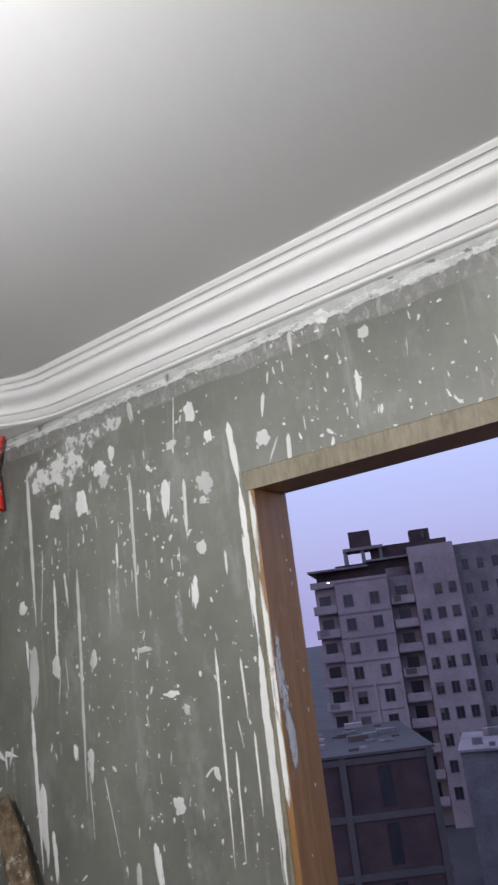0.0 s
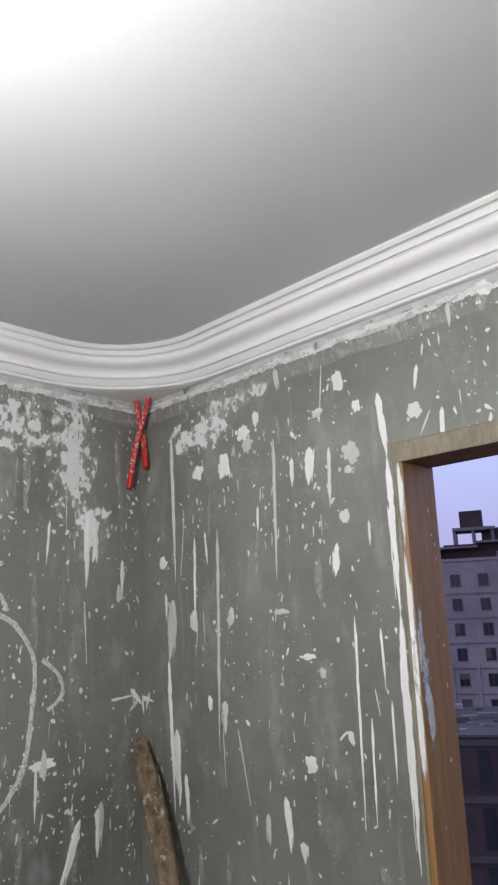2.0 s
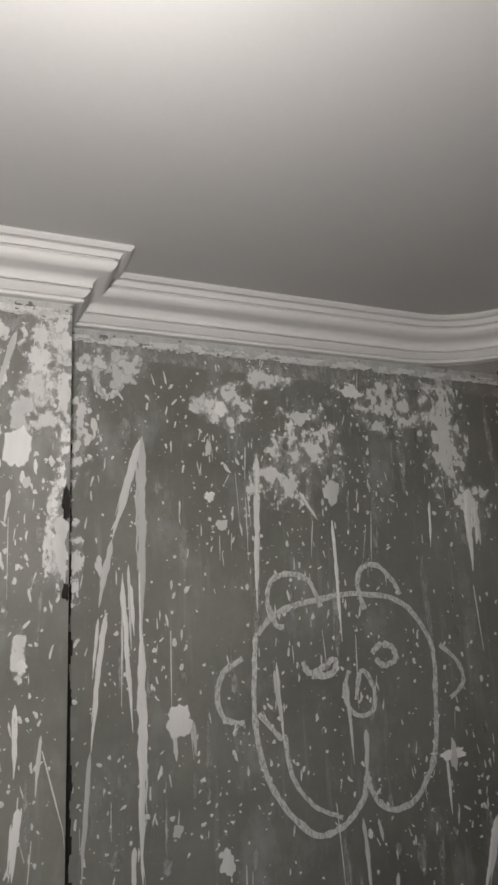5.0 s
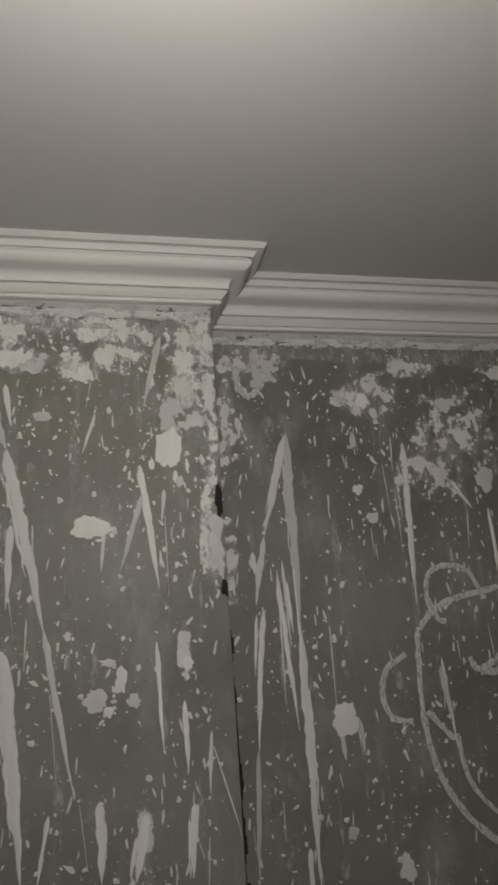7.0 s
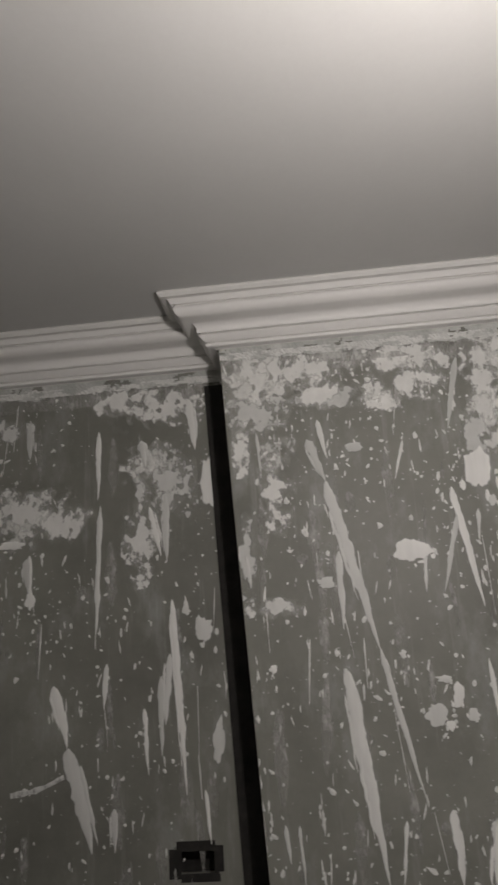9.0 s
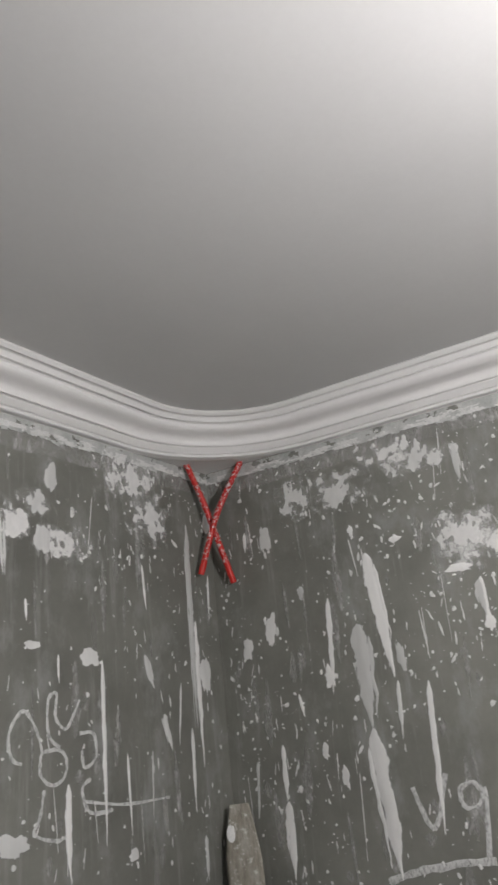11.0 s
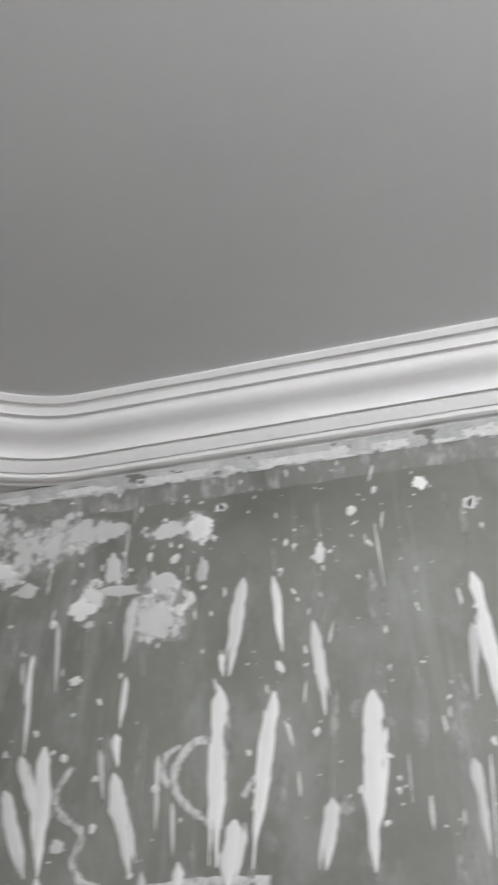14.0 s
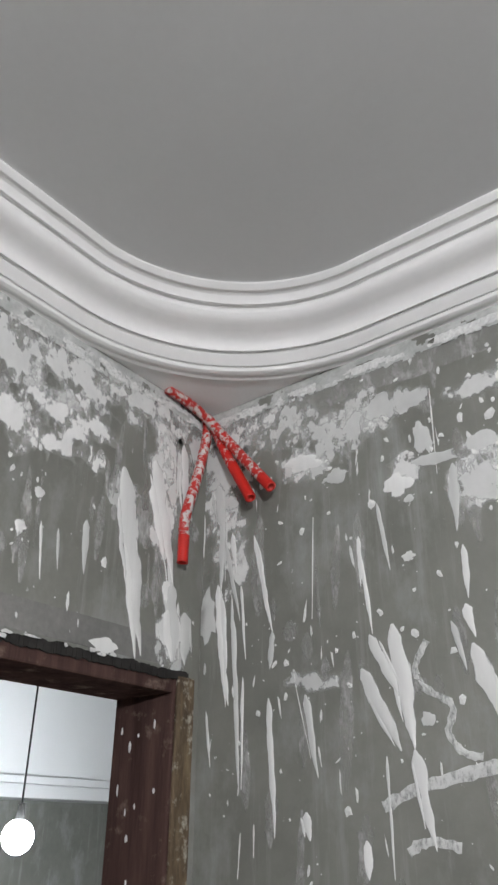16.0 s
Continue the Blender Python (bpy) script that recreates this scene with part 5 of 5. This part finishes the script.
blk("penthouse_wall", [(-6.5, 2.2, TOPZ - 0.8, 3.2, 12, TOPZ + 1.5)], BRICKY, label="raw brick penthouse storey")
blk("penthouse_wall", [(-9.3, 3.0, TOPZ - 1.2, -6.5, 12, TOPZ + 0.9)], BRICKY)
blk("roof", [(-10.2, 0.6, TOPZ + 0.9, -2.2, 13, TOPZ + 1.15)], GREYCON)
blk("roof", [(-2.4, 1.0, TOPZ + 1.5, 3.4, 13, TOPZ + 1.75)], GREYCON)
blk("stair_house", [(-1.6, 4.0, TOPZ + 1.7, 8.6, 14, TOPZ + 3.6)], BRICKY)
blk("water_tank", [(-4.2, 3.0, TOPZ + 3.7, -1.3, 6.2, TOPZ + 5.9)], BRICKY, label="square brick rooftop tank room")
blk("slab", [(-5.2, 2.6, TOPZ + 3.3, 0.2, 7.0, TOPZ + 3.7)], GREYCON)
for x in (-5.0, -2.6, -0.2):
    for y in (2.8, 6.4):
        blk("post", [(x - 0.2, y, TOPZ + 1.1, x + 0.2, y + 0.4, TOPZ + 3.3)], GREYCON)
blk("water_tank", [(3.9, 4.4, TOPZ + 3.6, 6.6, 7.0, TOPZ + 5.2)], BRICKY)
blk("water_tank", [(5.4, 4.2, TOPZ + 3.9, 5.9, 4.4, TOPZ + 4.9)], PANE)


def facade_window(x, y, z, w=1.15, h=1.45, parent=block):
    """A framed opening with dark panes and a half-drawn shutter."""
    holder = blk("window", [(x - w / 2 - 0.1, y - 0.06, z - h / 2 - 0.12, x + w / 2 + 0.1, y - 0.01, z - h / 2), (x - w / 2 - 0.08, y - 0.05, z - h / 2, x - w / 2, y - 0.01, z + h / 2), (x + w / 2, y - 0.05, z - h / 2, x + w / 2 + 0.08, y - 0.01, z + h / 2), (x - w / 2 - 0.08, y - 0.05, z + h / 2, x + w / 2 + 0.08, y - 0.01, z + h / 2 + 0.08)], GREYCON, parent)
    blk("pane", [(x - w / 2, y - 0.03, z - h / 2, x - 0.03, y - 0.008, z + h / 2), (x + 0.03, y - 0.03, z - h / 2, x + w / 2, y - 0.008, z + h / 2)], PANE, holder)
    blk("mullion", [(x - 0.03, y - 0.04, z - h / 2, x + 0.03, y - 0.008, z + h / 2)], SHUTTER, holder)
    if rnd.random() < 0.5:
        d = rnd.uniform(0.3, 0.9) * h
        blk("shutter", [(x - w / 2, y - 0.045, z + h / 2 - d, x + w / 2 * rnd.choice((0.0, 1.0)), y - 0.031, z + h / 2)], SHUTTER, holder)
    return holder


def balcony(x0, x1, y0, y1, z, door=True):
    """Slab, solid parapet, dark doorway behind and a few rails."""
    b = blk("balcony", [(x0, y0, z - 0.15, x1, y1, z)], GREYCON)
    blk("balcony_parapet", [(x0, y0, z, x1, y0 + 0.12, z + 0.95), (x0, y0 + 0.12, z, x0 + 0.12, y1, z + 0.95)], RENDERED, b)
    if door:
        c = 0.5 * (x0 + x1)
        blk("doorway", [(c - 0.75, y1 - 0.03, z, c + 0.75, y1 - 0.008, z + 2.2)], PANE, b)
    if rnd.random() < 0.6:
        blk("laundry_cloth", [(x0 + 0.4, y0 - 0.08, z + 0.2, x0 + rnd.uniform(0.9, 1.9), y0 - 0.03, z + 0.9)], rnd.choice((SHUTTER, RENDERED, GREYCON)), b)
    return b


for k in range(9):
    z = 6.4 - 3.0 * k
    for x in (-5.3, -1.9):
        facade_window(x, 0.0, z)
    balcony(-9.9, -6.9, 0.0, 1.4, z - 1.25)
    balcony(0.15, 3.1, 0.3, 2.2, z - 1.05)
    for x in (4.3, 6.2, 8.0):
        facade_window(x, 0.4, z + (3.0 if k == 0 and x == 4.3 else 0.1), 0.95, 1.35)
    for q in range(4):
        facade_window(10.2 + 1.9 * q, 1.6, z + 2.7, 0.8, 1.35)
    blk("floor_band", [(-6.86, -0.07, z - 1.75, 0.05, -0.01, z - 1.55)], GREYCON)
for x in (-6.7, -3.6, -0.2):
    blk("pilaster", [(x - 0.18, -0.22, GROUND_Z, x + 0.18, -0.015, -3.6)], RENDERED)
for x, z, q in ((-7.6, 9.0, 0.16), (-8.5, -10.0, 0.13), (-6.9, 9.05, 0.12)):
    m, n, l, s = nodes_of("lit_window_lamp")
    s.inputs["Emission Color"].default_value, s.inputs["Emission Strength"].default_value = (1.0, 0.86, 0.78, 1), 6.0
    bm = bmesh.new()
    bmesh.ops.create_uvsphere(bm, u_segments=12, v_segments=8, radius=q, matrix=Matrix.Translation((x, 0.5, z)))
    part("balcony_lamp", bm, m, block, "small lit lamp")

low = thing("brick_building", "unfinished dark brick block with concrete frame", "building", (-19.5, 41.0, 0.0))
low.rotation_euler = (0, 0, radians(36.0))
LZ = -5.3
blk("wall", [(-9.0, 0, GROUND_Z, 1.0, 13, LZ)], BRICKY, low)
for k in range(5):
    blk("beam", [(-9.1, -0.12, LZ - 0.1 - 3.1 * k - 0.35, 1.1, -0.01, LZ - 0.1 - 3.1 * k)], DUST, low)
for x in (-8.8, -4.4, 0.8):
    blk("post", [(x - 0.2, -0.16, GROUND_Z, x + 0.2, -0.125, LZ)], DUST, low)
for k in range(5):
    blk("slot_window", [(-2.3, -0.05, LZ - 2.9 - 3.1 * k, -1.6, -0.012, LZ - 0.7 - 3.1 * k)], PANE, low)
blk("roof", [(-9.2, -0.2, LZ, 1.2, 13.2, LZ + 0.15)], DUST, low)
for i in range(22):
    x, y, q = rnd.uniform(-8.5, 0.0), rnd.uniform(0.5, 12), rnd.uniform(0.2, 0.7)
    blk("rubble", [(x, y, LZ + 0.15, x + q * 2, y + q, LZ + 0.15 + q * 0.5)], rnd.choice((RENDERED, GREYCON, SHUTTER)), low)
far = thing("low_building", "low dark concrete building with cluttered roof", "building", (-19.0, 66.0, 0.0))
far.rotation_euler = (0, 0, radians(20.0))
blk("wall", [(-8.0, 0, GROUND_Z, 22, 10, -9.4)], GREYCON, far)
blk("roof", [(-8.2, -0.3, -9.4, 22.2, 10.2, -9.2)], RENDERED, far)
for i in range(26):
    x, y, q = rnd.uniform(-7.5, 12), rnd.uniform(0.2, 8), rnd.uniform(0.2, 0.8)
    blk("roof_clutter", [(x, y, -9.2, x + q * 1.6, y + q, -9.2 + q)], rnd.choice((RENDERED, GREYCON, SHUTTER)), far)
